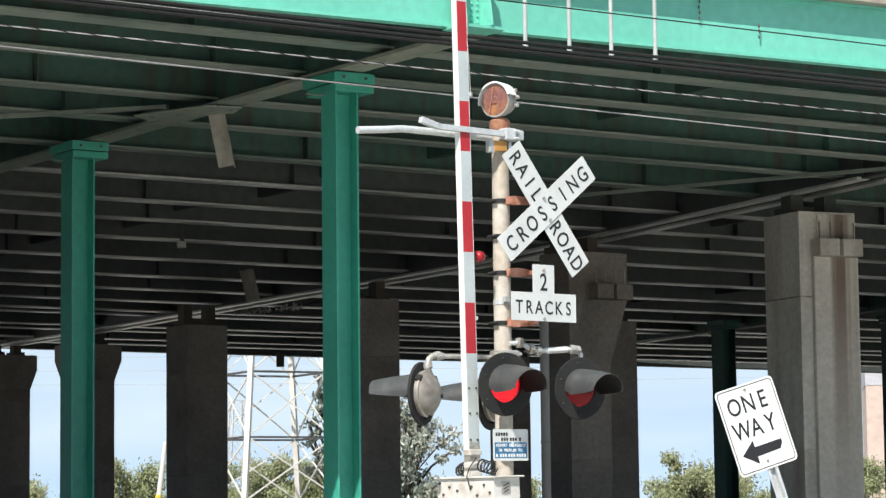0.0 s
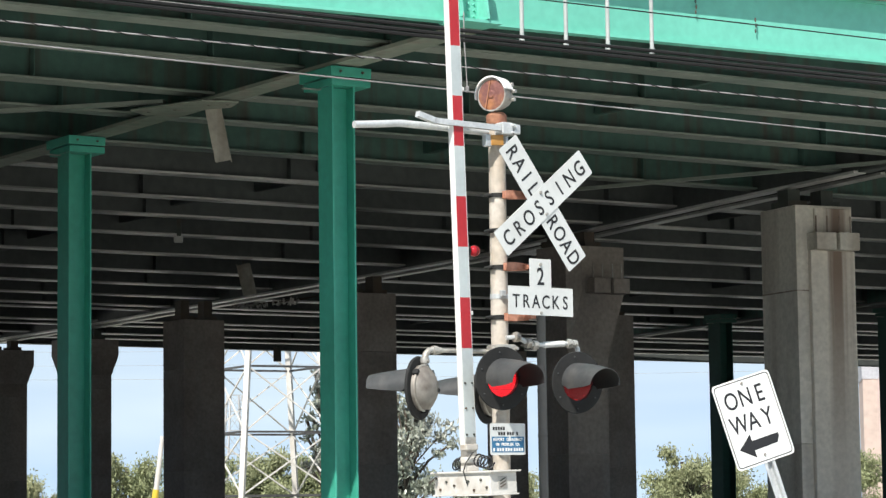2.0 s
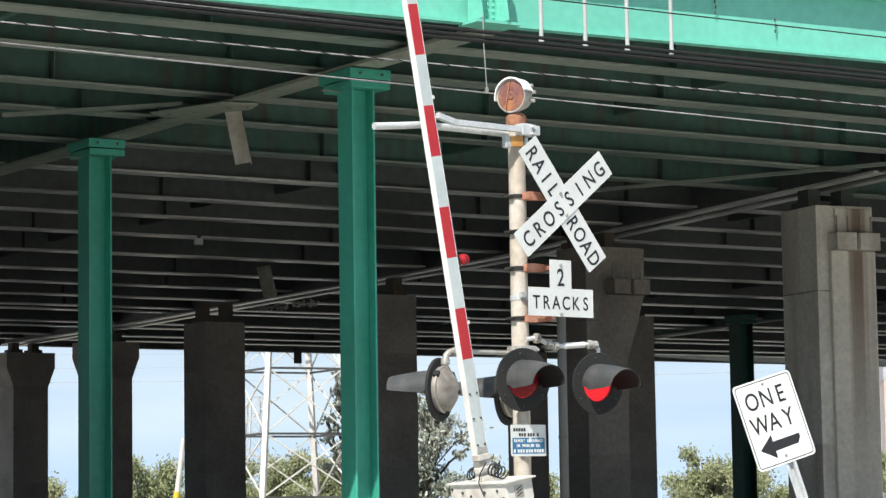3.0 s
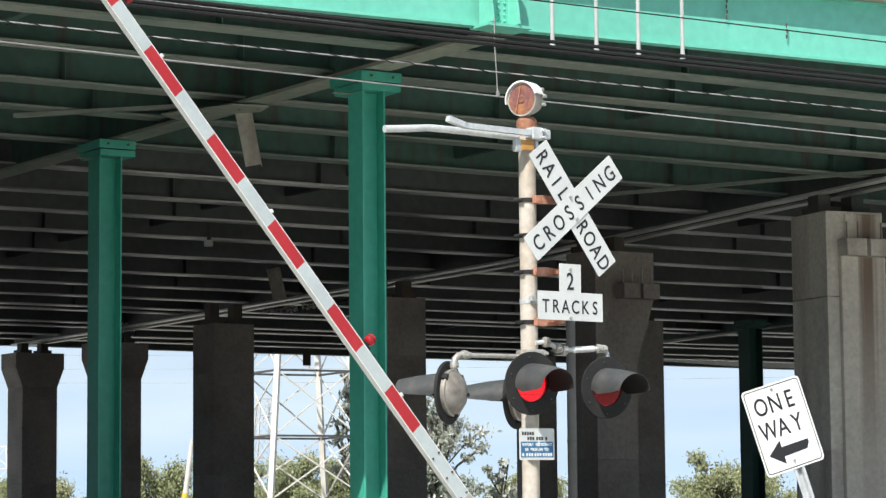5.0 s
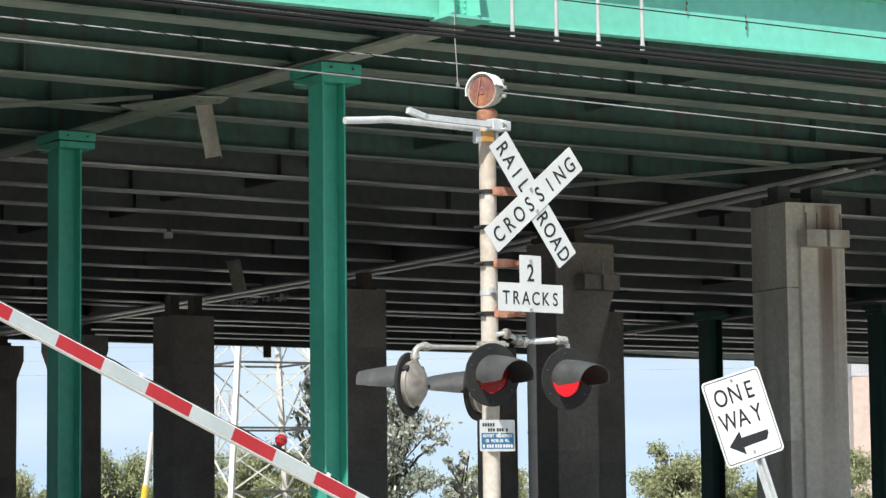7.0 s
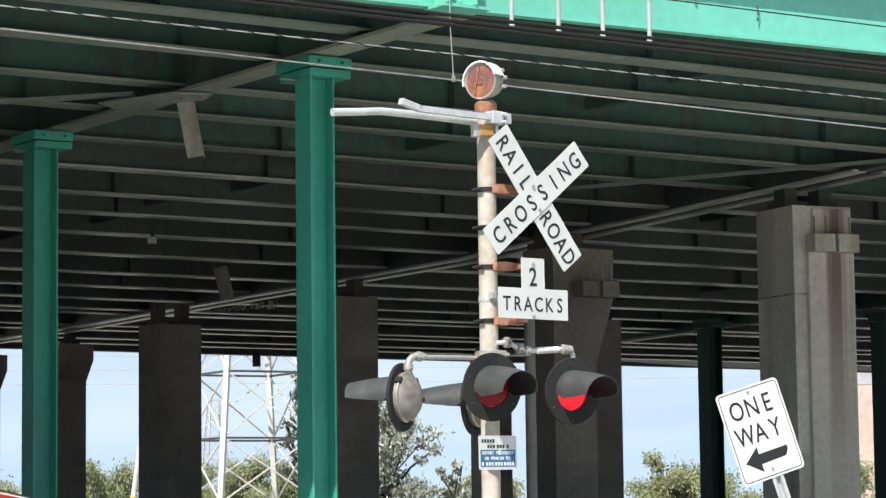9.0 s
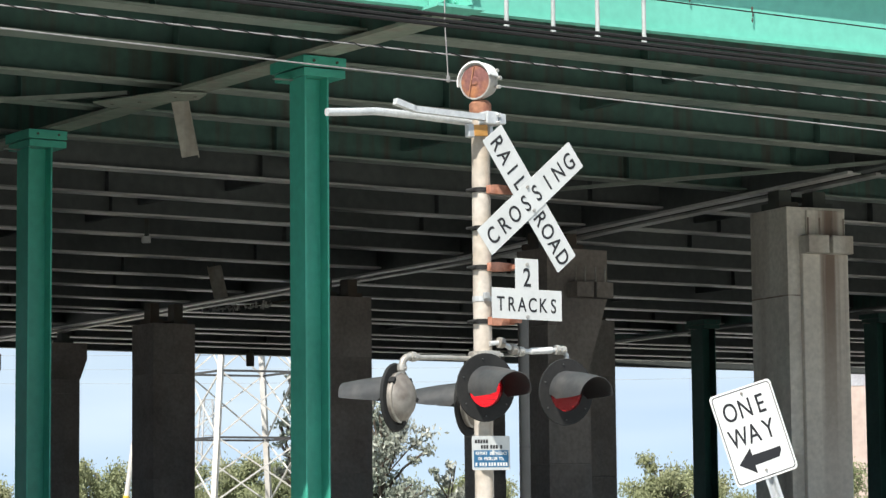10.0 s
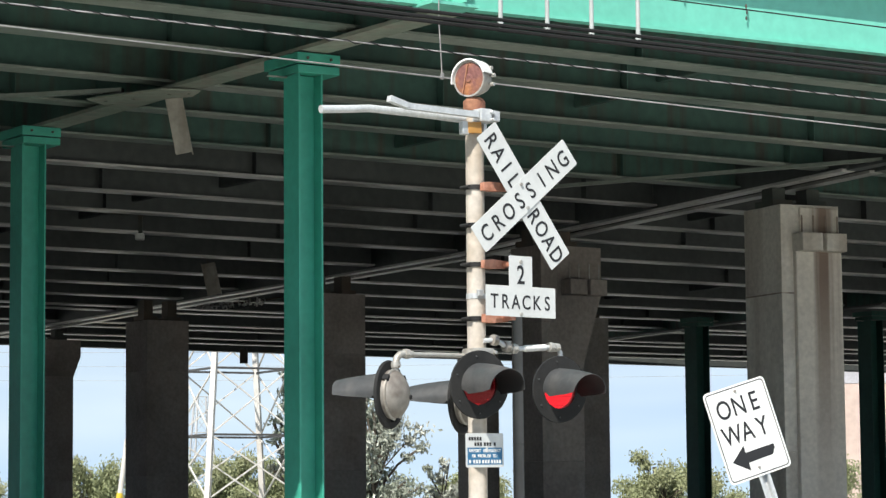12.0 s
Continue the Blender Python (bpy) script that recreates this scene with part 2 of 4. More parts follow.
def runoff_material(name, base, stain, top, low, wide, middle):
    """Concrete with rusty water runs that start under the bearing seats at one height and fade out at a lower one."""
    m = material(name, base, 0.9, second=[c * 0.86 for c in base], grain=14, patch=0.8, vary=0.22, bump=0.3)
    n, l = m.node_tree.nodes, m.node_tree.links
    b = n["Principled BSDF"]
    plain = b.inputs["Base Color"].links[0].from_socket
    at, split, runs = n.new("ShaderNodeTexCoord"), n.new("ShaderNodeSeparateXYZ"), n.new("ShaderNodeTexNoise")
    squash = n.new("ShaderNodeMapping")
    squash.inputs["Scale"].default_value, squash.inputs["Location"].default_value = (wide, wide, 0.13), (2.35, 0.0, 0.4)
    runs.inputs["Scale"].default_value, runs.inputs["Detail"].default_value = 1.0, 5
    l.new(at.outputs["Object"], squash.inputs["Vector"])
    l.new(squash.outputs[0], runs.inputs["Vector"])
    l.new(at.outputs["Object"], split.inputs[0])
    fade, band, both = n.new("ShaderNodeMapRange"), n.new("ShaderNodeMapRange"), n.new("ShaderNodeMath")
    fade.inputs["From Min"].default_value, fade.inputs["From Max"].default_value = low, top
    fade.inputs["To Min"].default_value, fade.inputs["To Max"].default_value = 0.2, 1.0
    wander, off, size = n.new("ShaderNodeMath"), n.new("ShaderNodeMath"), n.new("ShaderNodeMath")
    wander.operation, off.operation, size.operation = "MULTIPLY_ADD", "SUBTRACT", "ABSOLUTE"
    wander.inputs[1].default_value, off.inputs[1].default_value = 0.75, middle + 0.375
    l.new(runs.outputs["Fac"], wander.inputs[0])
    l.new(split.outputs["X"], wander.inputs[2])
    l.new(wander.outputs[0], off.inputs[0])
    l.new(off.outputs[0], size.inputs[0])
    band.inputs["From Min"].default_value, band.inputs["From Max"].default_value = 0.27, 0.06
    l.new(split.outputs["Z"], fade.inputs["Value"])
    l.new(size.outputs[0], band.inputs["Value"])
    both.operation = "MULTIPLY"
    l.new(fade.outputs[0], both.inputs[0])
    l.new(band.outputs[0], both.inputs[1])
    mix = n.new("ShaderNodeMix")
    mix.data_type = "RGBA"
    mix.inputs["B"].default_value = (*stain, 1)
    l.new(both.outputs[0], mix.inputs["Factor"])
    l.new(plain, mix.inputs["A"])
    l.new(mix.outputs["Result"], b.inputs["Base Color"])
    return m


RUNOFF = runoff_material("rust_run_concrete", (0.68, 0.63, 0.55), (0.22, 0.16, 0.125), 5.0, 2.0, 5.5, 0.20)
LENS = lens_material()


# ---- mesh helpers ----
def box(bm, sx, sy, sz, m=None, bevel=0.0):
    """A box of that size about the origin of m."""
    made = bmesh.ops.create_cube(bm, size=1.0, matrix=(m or Matrix()) @ Matrix.Diagonal((sx, sy, sz, 1)))["verts"]
    if bevel:
        edges = {e for v in made for e in v.link_edges}
        bmesh.ops.bevel(bm, geom=list(edges), offset=bevel, segments=2, profile=0.6, affect="EDGES")
    return made


def rod(bm, a, b, r, r2=None, seg=14, caps=True):
    """A round bar from a to b."""
    a, b = Vector(a), Vector(b)
    turn = (b - a).to_track_quat("Z", "Y").to_matrix().to_4x4()
    bmesh.ops.create_cone(bm, cap_ends=caps, segments=seg, radius1=r, radius2=r if r2 is None else r2, depth=(b - a).length,
                          matrix=Matrix.Translation((a + b) / 2) @ turn)


def bar(bm, a, b, w, h, roll=0.0):
    """A square bar from a to b."""
    a, b = Vector(a), Vector(b)
    turn = (b - a).to_track_quat("Z", "Y").to_matrix().to_4x4() @ Matrix.Rotation(roll, 4, "Z")
    box(bm, w, h, (b - a).length, Matrix.Translation((a + b) / 2) @ turn)


def sweep(bm, points, r, seg=8):
    """A round tube through points."""
    points = [Vector(p) for p in points]
    rings = []
    side = None
    for i, p in enumerate(points):
        way = (points[min(i + 1, len(points) - 1)] - points[max(i - 1, 0)]).normalized()
        if side is None:
            side = way.orthogonal().normalized()
        side = (side - way * side.dot(way)).normalized()
        up = way.cross(side)
        rings.append([bm.verts.new(p + (side * math.cos(k * math.tau / seg) + up * math.sin(k * math.tau / seg)) * r) for k in range(seg)])
    for a, b in zip(rings, rings[1:]):
        for k in range(seg):
            bm.faces.new((a[k], a[(k + 1) % seg], b[(k + 1) % seg], b[k]))
    bm.faces.new(rings[0][::-1])
    bm.faces.new(rings[-1])


def prism(bm, outline, depth, m=None):
    """A plate with that outline in x and z, its face at y = 0 and its back at y = depth."""
    m = m or Matrix()
    front = [bm.verts.new(m @ Vector((x, 0, z))) for x, z in outline]
    rear = [bm.verts.new(m @ Vector((x, depth, z))) for x, z in outline]
    bm.faces.new(front)
    bm.faces.new(rear[::-1])
    for i in range(len(front)):
        j = (i + 1) % len(front)
        bm.faces.new((front[j], front[i], rear[i], rear[j]))


def rounded(w, h, r, seg=5):
    out = []
    for cx, cz, a0 in ((w / 2 - r, h / 2 - r, 0), (-w / 2 + r, h / 2 - r, 90), (-w / 2 + r, -h / 2 + r, 180), (w / 2 - r, -h / 2 + r, 270)):
        for k in range(seg + 1):
            a = radians(a0 + 90 * k / seg)
            out.append((cx + r * math.cos(a), cz + r * math.sin(a)))
    return out


def lathe(bm, profile, m=None, seg=32, start=0.0, end=360.0):
    """Turns (radius, height) round z; a full turn is closed."""
    m = m or Matrix()
    full = end - start >= 360
    n = seg if full else seg + 1
    rings = [[bm.verts.new(m @ Vector((r * math.cos(radians(start + (end - start) * k / seg)), r * math.sin(radians(start + (end - start) * k / seg)), z)))
              for k in range(n)] for r, z in profile]
    for a, b in zip(rings, rings[1:]):
        for k in range(n if full else n - 1):
            bm.faces.new((a[k], a[(k + 1) % n], b[(k + 1) % n], b[k]))


def mesh(bm, mat, smooth=False):
    bmesh.ops.recalc_face_normals(bm, faces=bm.faces)
    data = bpy.data.meshes.new("mesh")
    bm.to_mesh(data)
    bm.free()
    data.materials.append(mat)
    if smooth:
        data.polygons.foreach_set("use_smooth", [True] * len(data.polygons))
        data.set_sharp_from_angle(angle=radians(38))
    return data


def part(name, bm, mat, parent, label="", smooth=False, at=None):
    ob = new(name, mesh(bm, mat, smooth))
    ob.parent = parent
    if at is not None:
        ob.matrix_basis = at
    return tagged(ob, label)


def thing(name, label, category, at=None, group="", kind=""):
    ob = new(name)
    ob.empty_display_size = 0.2
    if at is not None:
        ob.matrix_basis = at
    return tagged(ob, label, category, group, kind)


def structure(name, bm, mat, label="", smooth=False):
    return tagged(new(name, mesh(bm, mat, smooth)), label, kind="structure")


def letters(text, height, parent, mat, at, width=None, name="letter", weight=0.0):
    """Each letter a thin raised mesh, in the x-z plane facing -y; width: from the first letter's middle to the last one's."""
    step = width / max(len(text) - 1, 1) if width else 0
    for i, c in enumerate(text):
        if c == " ":
            continue
        curve = bpy.data.curves.new("glyph", "FONT")
        curve.body, curve.size, curve.align_x, curve.align_y = c, height / 0.73, "CENTER", "BOTTOM_BASELINE"
        curve.extrude, curve.offset, curve.resolution_u = 0.0008, weight, 4
        tmp = bpy.data.objects.new("glyph", curve)
        data = bpy.data.meshes.new_from_object(tmp)
        bpy.data.objects.remove(tmp)
        data.materials.clear()
        data.materials.append(mat)
        ob = new(name, data)
        ob.parent = parent
        ob.matrix_basis = at @ pose(-(width or 0) / 2 + i * step, 0, 0) @ pose(0, 0, 0, 90) @ Matrix.Diagonal((0.82, 1, 1, 1))


# ---- the bridge's own axes: U along the girders, V along the caps ----
U, V = Vector((0.848, 0.530, 0)), Vector((-0.530, 0.848, 0))
BRIDGE = Matrix((( U.x, V.x, 0, 0), (U.y, V.y, 0, 0), (0, 0, 1, 0), (0, 0, 0, 1)))
ZC = 6.357                      # underside of the caps
ZS = ZC + 0.10                  # underside of the girders
WEST = -44.0                    # how far the bridge goes on beside the camera; the unseen length blocks sky light


def uv(u, v, z=0.0):
    return BRIDGE @ Vector((u, v, z))


def i_beam(bm_web, bm_flange, a, b, depth, width, flange=0.03, web=0.016):
    """An I section from a to b (points at the underside, same height)."""
    a, b = Vector(a), Vector(b)
    ang = math.atan2(b.y - a.y, b.x - a.x)
    m = Matrix.Translation((a + b) / 2) @ Matrix.Rotation(ang, 4, "Z")
    ln = (b - a).length
    box(bm_web, ln, web, depth - 2 * flange, m @ pose(0, 0, depth / 2))
    box(bm_flange, ln, width, flange, m @ pose(0, 0, flange / 2))
    box(bm_web, ln, width, flange, m @ pose(0, 0, depth - flange / 2))


# ---- ground ----
bm = bmesh.new()
bmesh.ops.create_grid(bm, x_segments=60, y_segments=60, size=1500)
for vert in bm.verts:
    far = max(0, vert.co.length - 30)
    vert.co.z = -0.02 * min(far, 40) / 40
structure("ground", bm, GROUND, "dry gravel ground with dusty grass patches")

# ---- bridge girders, deck and edge ----
girder_rows = [23.2, 25.0, 27.1, 28.95, 31.3, 33.8, 36.4, 38.7, 41.4, 44.6, 47.9, 50.7, 53.5, 56.1, 57.3, 60.9, 62.4, 65.3, 67.2]
for i, v in enumerate(girder_rows):
    g = thing("bridge_girder", "dusty green steel girder, under-deck shade in its colour", "girder", group="girders under the deck")
    web, fl = bmesh.new(), bmesh.new()
    i_beam(web, fl, uv(WEST, v, ZS), uv(84, v, ZS), 0.72, 0.30 if v < 40 else 0.34)
    for k in range(0, 17):
        u = -12 + k * 6.0 + (i % 2) * 1.2
        box(web, 0.014, 0.13, 0.64, BRIDGE @ pose(u, v - 0.075, ZS + 0.36))
    # webs past v = 32 take the deeper painted shade
    part("web", web, GREEN_SHADED if v < 32 else GIRDER_SHADED, g)
    part("bottom_flange", fl, FLANGE if v < 32 else FLANGE_PALE, g, "dusty bottom flange, far ones pale with painted sheen")

# cross frames between neighbouring girders
for i, (v0, v1) in enumerate(zip(girder_rows, girder_rows[1:])):
    for k in range(9):
        u = -8.5 + k * 9.4 + (i % 2) * 0.35
        if v1 - v0 < 1.5:
            continue
        f = thing("cross_frame", "dark steel channel between two bridge girders", "diaphragm", group="cross frames under the deck")
        bm = bmesh.new()
        box(bm, 0.02, v1 - v0 - 0.1, 0.42, BRIDGE @ pose(u, (v0 + v1) / 2, ZS + 0.40))
        box(bm, 0.10, v1 - v0 - 0.1, 0.02, BRIDGE @ pose(u + 0.05, (v0 + v1) / 2, ZS + 0.19))
        part("channel", bm, GREEN_SHADED if v0 < 31 else GIRDER_SHADED, f)

bm = bmesh.new()
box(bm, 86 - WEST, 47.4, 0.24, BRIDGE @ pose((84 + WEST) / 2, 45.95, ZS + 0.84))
structure("bridge_deck", bm, SOFFIT, "concrete bridge deck seen from below, shade in its dark colour")

# unseen plain wall added under the deck to block light from the west
bm = bmesh.new()
box(bm, 0.8, 45.5, ZS - 0.01, BRIDGE @ pose(-1.5, 46.4, (ZS - 0.01) / 2), 0.02)
structure("abutment_wall", bm, SHADED_CONCRETE, "unseen plain concrete wall added to block side light")

# far edge girder, which closes the view of the underside
g = thing("edge_girder", "dark green far edge girder of the bridge", "girder")
web, fl = bmesh.new(), bmesh.new()
i_beam(web, fl, uv(-14, 69.0, ZS - 0.02), uv(84, 70.6, ZS - 0.02), 0.80, 0.36)
part("web", web, GIRDER_SHADED, g)
part("bottom_flange", fl, GIRDER_SHADED, g)

# near edge: two bright girders that meet over the first cap
HINGE = 14.23


def edge(u, out=0.0):
    """The near edge runs a little askew to the girders behind it."""
    return 21.46 - 0.055 * (u - HINGE) - out


for u0, u1 in ((WEST, HINGE - 0.12), (HINGE + 0.12, 84)):
    g = thing("edge_girder", "bright sea-green painted edge girder in full sun", "girder", group="near edge girders")
    web, fl = bmesh.new(), bmesh.new()
    i_beam(web, fl, uv(u0, edge(u0), ZC + 0.03), uv(u1, edge(u1), ZC + 0.03), 0.70, 0.13, 0.03, 0.02)
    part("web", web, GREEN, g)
    part("bottom_flange", fl, GREEN, g)

# hinge: stiffener plates with rivets, and the bearing plate below
h = thing("girder_hinge", "riveted sea-green hinge plates where two edge girders meet", "hinge")
bm = bmesh.new()
box(bm, 0.30, 0.03, 0.60, BRIDGE @ pose(HINGE - 0.02, 21.34, ZC + 0.34))
part("splice_plate", bm, GREEN, h)
for du in (-0.17, 0.14):
    bm = bmesh.new()
    prism(bm, [(-0.26, 0.0), (0.0, 0.0), (0.0, 0.60), (-0.16, 0.60)], 0.02, BRIDGE @ Matrix.Translation((HINGE + du, 21.39, ZC + 0.04)) @ pose(0, 0, 0, 0, 0, 90))
    part("stiffener_plate", bm, GREEN, h)
bm = bmesh.new()
box(bm, 0.54, 0.34, 0.03, BRIDGE @ pose(HINGE + 0.03, 21.32, ZC + 0.015))
part("bearing_plate", bm, GREEN, h)
bm = bmesh.new()
for c in (-0.12, -0.05, 0.02, 0.09):
    for r in range(9):
        bmesh.ops.create_icosphere(bm, subdivisions=1, radius=0.015, matrix=BRIDGE @ pose(HINGE - 0.02 + c, 21.322, ZC + 0.09 + r * 0.062))
tagged(part("rivets", bm, GREEN, h, smooth=True), kind="stuff")

# concrete edge of the roadway over the near girders
bm = bmesh.new()
prism(bm, [(-0.215, 0), (0.34, 0), (0.34, 0.95), (0.14, 0.95), (0.08, 0.30), (-0.215, 0.22)], 84 - WEST, BRIDGE @ Matrix.Translation((84, edge(84), ZC + 0.734)) @ pose(0, 0, 0, 0, 0, 90 + math.degrees(math.atan(-0.055))))
structure("bridge_parapet", bm, BARRIER, "weathered brownish concrete parapet over the edge girder")

# lateral bracing angles and the pale pipe runs at girder level
for a, b in (((12.39, 29.36), (13.97, 27.57)), ((23.3, 32.8), (25.75, 27.5)), ((46.11, 61.05), (45.27, 56.14))):
    f = thing("lateral_brace", "pale dusty steel bracing angle under the girders", "brace", group="lateral braces")
    bm = bmesh.new()
    bar(bm, uv(*a, ZS - 0.03), uv(*b, ZS - 0.03), 0.09, 0.05)
    # the far brace takes the sheen-pale colour so that it looks lit
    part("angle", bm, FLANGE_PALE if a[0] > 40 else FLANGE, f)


# ---- steel cap and green columns of the first row ----
def cap_beam(a, b, label, twin=0.0, width=0.34, depth=0.75, under=None):
    c = thing("cap_beam", label, "cap beam", group="cap beams")
    side = (Vector(b) - Vector(a)).normalized().cross(Vector((0, 0, 1)))
    for s in ((-1, 1) if twin else (0,)):
        web, fl = bmesh.new(), bmesh.new()
        i_beam(web, fl, Vector(a) + side * s * twin, Vector(b) + side * s * twin, depth, width, 0.04)
        part("web", web, GIRDER_SHADED if twin else GREEN_SHADED, c)
        part("bottom_flange", fl, under or (FLANGE_PALE if twin else CAP_PAINT), c, "dusty bottom flange, far ones pale with painted sheen" if twin else "dusty green bottom flange")
    return c


cap_beam(uv(14.42, 21.6, ZC), uv(14.1, 42.5, ZC), "dusty green steel cap beam over the steel columns")


def steel_column(u, v, top, flange=0.31, depth=0.36, turn=0.0, label="sea-green painted steel column with an H section", paint=GREEN_COLUMN):
    """H section under two long bearing plates that reach back along the cap."""
    c = thing("steel_column", label, "column", BRIDGE @ pose(u, v, 0, 0, 0, turn), group="steel columns")
    shaft = top - 0.24
    for x in (-flange / 2, flange / 2):
        bm = bmesh.new()
        box(bm, 0.022, depth, shaft, pose(x, 0, shaft / 2), 0.003)
        part("flange", bm, paint, c)
    bm = bmesh.new()
    box(bm, flange - 0.024, 0.018, shaft, pose(0, 0, shaft / 2))
    part("web", bm, paint, c)
    front = -depth / 2 - 0.02
    for z, wu, wv, h in ((top - 0.19, 0.50, 0.62, 0.085), (top - 0.075, 0.52, 0.70, 0.115)):
        bm = bmesh.new()
        box(bm, wu, wv, h, pose(0.09, front + wv / 2, z), 0.008)
        part("cap_plate", bm, paint, c)
    bm = bmesh.new()
    box(bm, 0.34, 0.40, 0.035, pose(0.06, front + 0.30, top - 0.14))
    part("bearing", bm, DARK_STEEL, c, "dark steel bearing")
    for x in (-0.05, 0.23):
        bm = bmesh.new()
        rod(bm, (x, front - 0.004, top - 0.075), (x, front - 0.02, top - 0.075), 0.016, seg=6)
        part("plate_bolt", bm, DARK_STEEL, c)
    bm = bmesh.new()
    box(bm, 0.22, 0.05, 0.012, pose(-flange / 2 - 0.13, front + 0.26, top - 0.255))
    part("side_lug", bm, FLANGE, c, "pale dusty steel lug")
    bm = bmesh.new()
    box(bm, 0.7, 0.7, 0.05, pose(0, 0, 0.025))
    part("base_plate", bm, paint, c)
    return c


g = thing("gusset_plate", "dusty steel gusset plate under the cap beam", "gusset")
bm = bmesh.new()
prism(bm, [(13.62, 27.78), (13.95, 28.02), (14.36, 27.25), (14.56, 26.98), (14.46, 26.60), (14.02, 26.70)], -0.02, BRIDGE @ Matrix.Translation((0, 0, ZC - 0.022)) @ Matrix(((1, 0, 0, 0), (0, 0, 1, 0), (0, 1, 0, 0), (0, 0, 0, 1))))
part("plate", bm, CAP_PAINT, g)
for u, v in ((13.85, 27.75), (14.05, 27.45), (14.25, 26.95), (14.42, 26.8)):
    bm = bmesh.new()
    rod(bm, uv(u, v, ZC - 0.02), uv(u, v, ZC - 0.045), 0.022, seg=6)
    part("bolt", bm, DARK_STEEL, g)
steel_column(14.335, 24.12, ZC, flange=0.27, depth=0.31)
steel_column(14.03, 30.25, ZC, flange=0.30, depth=0.34)
steel_column(14.12, 36.4, ZC)
for u, v in ((41.84, 51.25), (44.4, 47.7)):
    steel_column(u, v, ZC, flange=0.40, depth=0.46, label="green steel column far under the bridge, darkened for shade", paint=GREEN_COLUMN_SHADED)
cap_beam(uv(43.4, 46.0, ZC), uv(46.2, 69.0, ZC), "dark steel cap beam far under the bridge", under=GIRDER_SHADED)


# ---- concrete piers of the second row ----
def pier(u, v, flare=0.0, lean=0.0, drop=(0.42, 0.95), seats=True, label="", turn=0.0, w=1.05, mat=CONCRETE, low=0.0, seat_drop=0.62):
    c = thing("bridge_pier", label or "streaked concrete pier with the bridge's shade in its colour", "pier", BRIDGE @ pose(u, v, 0, 0, 0, turn), group="concrete piers")
    top = ZC - 0.30 - low
    for z0, z1 in ((0, 2.4), (2.4, 4.74), (4.74, top)):
        bm = bmesh.new()
        box(bm, w, w, z1 - z0 - 0.0005, pose(0, 0, (z0 + z1) / 2), 0.012)
        part("shaft_lift", bm, mat, c)
    if flare:
        bm = bmesh.new()
        e = w / 2 + 0.003
        prism(bm, [(-e, top - drop[1]), (e, top - drop[1]), (e + flare + lean, top - drop[0]), (e + flare + lean, top), (-e - flare + lean, top), (-e - flare + lean, top - drop[0])], w + 0.006, pose(0, -w / 2 - 0.003, 0))
        part("capital", bm, mat, c, "flared concrete capital")
    if seats and not flare:
        bm = bmesh.new()
        box(bm, 0.80, 0.10, top - 0.70, pose(0.10, -w / 2 - 0.03, (top - 0.70) / 2), 0.02)
        part("pilaster", bm, RUNOFF, c, "rust-streaked concrete pilaster")
        bm = bmesh.new()
        box(bm, 0.66, 0.05, 0.44, pose(0.14, -w / 2 - 0.02, top - 0.26), 0.015)
        part("bolt_pad", bm, RUNOFF, c, "brown water-stained concrete pad")
        bm = bmesh.new()
        box(bm, w + 0.008, w + 0.008, 0.022, pose(0, 0, 4.74), 0.004)
        part("lift_joint", bm, STAINED_PAD, c, "dark stained joint between two lifts")
    if seats:
        for x in (-0.21, 0.21):
            bm = bmesh.new()
            box(bm, 0.36, 0.30, 0.27, pose(x + lean + (0.0 if flare else 0.08), -w / 2 - 0.13, top - seat_drop), 0.02)
            part("bearing_seat", bm, mat, c, "pale concrete bearing seat")
            for dx in (-0.1, 0.1):
                bm = bmesh.new()
                rod(bm, (x + dx + lean + (0.0 if flare else 0.08), -w / 2 - 0.14, top - seat_drop + 0.13), (x + dx + lean + (0.0 if flare else 0.08), -w / 2 - 0.14, top - seat_drop + 0.40), 0.013, seg=8)
                part("anchor_bolt", bm, CAST if flare else STAINED_PAD, c)
    for x in (-0.3, 0.3):
        bm = bmesh.new()
        box(bm, 0.34, 0.5, 0.10, pose(x, 0, top + 0.052))
        box(bm, 0.22, 0.3, 0.19 + low, pose(x, 0, top + 0.195 + low / 2))
        part("bearing", bm, DARK_STEEL, c, "dark steel rocker bearing")
    return c


pier(26.5, 30.3, label="stained tan-grey concrete pier with rust streaks", mat=TAN_CONCRETE, turn=-8.8, w=1.02, seat_drop=0.57)
pier(26.68, 36.80, flare=0.02, lean=0.37, drop=(0.81, 1.97), seat_drop=0.71, label="concrete pier with a leaning flared capital, shade in its colour", w=0.88, mat=SHADED_CONCRETE)
pier(37.1, 49.9, seats=False, mat=SHADED_CONCRETE)
pier(27.85, 45.9, seats=False, mat=SHADED_CONCRETE, low=0.10)
pier(27.6, 53.0, seats=False, mat=SHADED_CONCRETE, low=0.18)
pier(29.25, 62.4, flare=0.2, seats=False, mat=SHADED_CONCRETE)
pier(29.05, 67.4, flare=0.2, seats=False, mat=SHADED_CONCRETE)
pier(42.97, 62.6, seats=False, mat=SHADED_CONCRETE, w=0.86, label="dark concrete pier far under the bridge")
row_b = [(26.1, 28.3), (27.25, 36.35), (28.1, 41.3), (28.35, 46.0), (28.7, 53.5), (29.1, 61.2), (29.2, 68.5)]
for a, b in zip(row_b, row_b[1:]):
    cap_beam(uv(*a, ZC), uv(*b, ZC), "twin dusty steel cap beam over the concrete piers", twin=0.24, width=0.22)
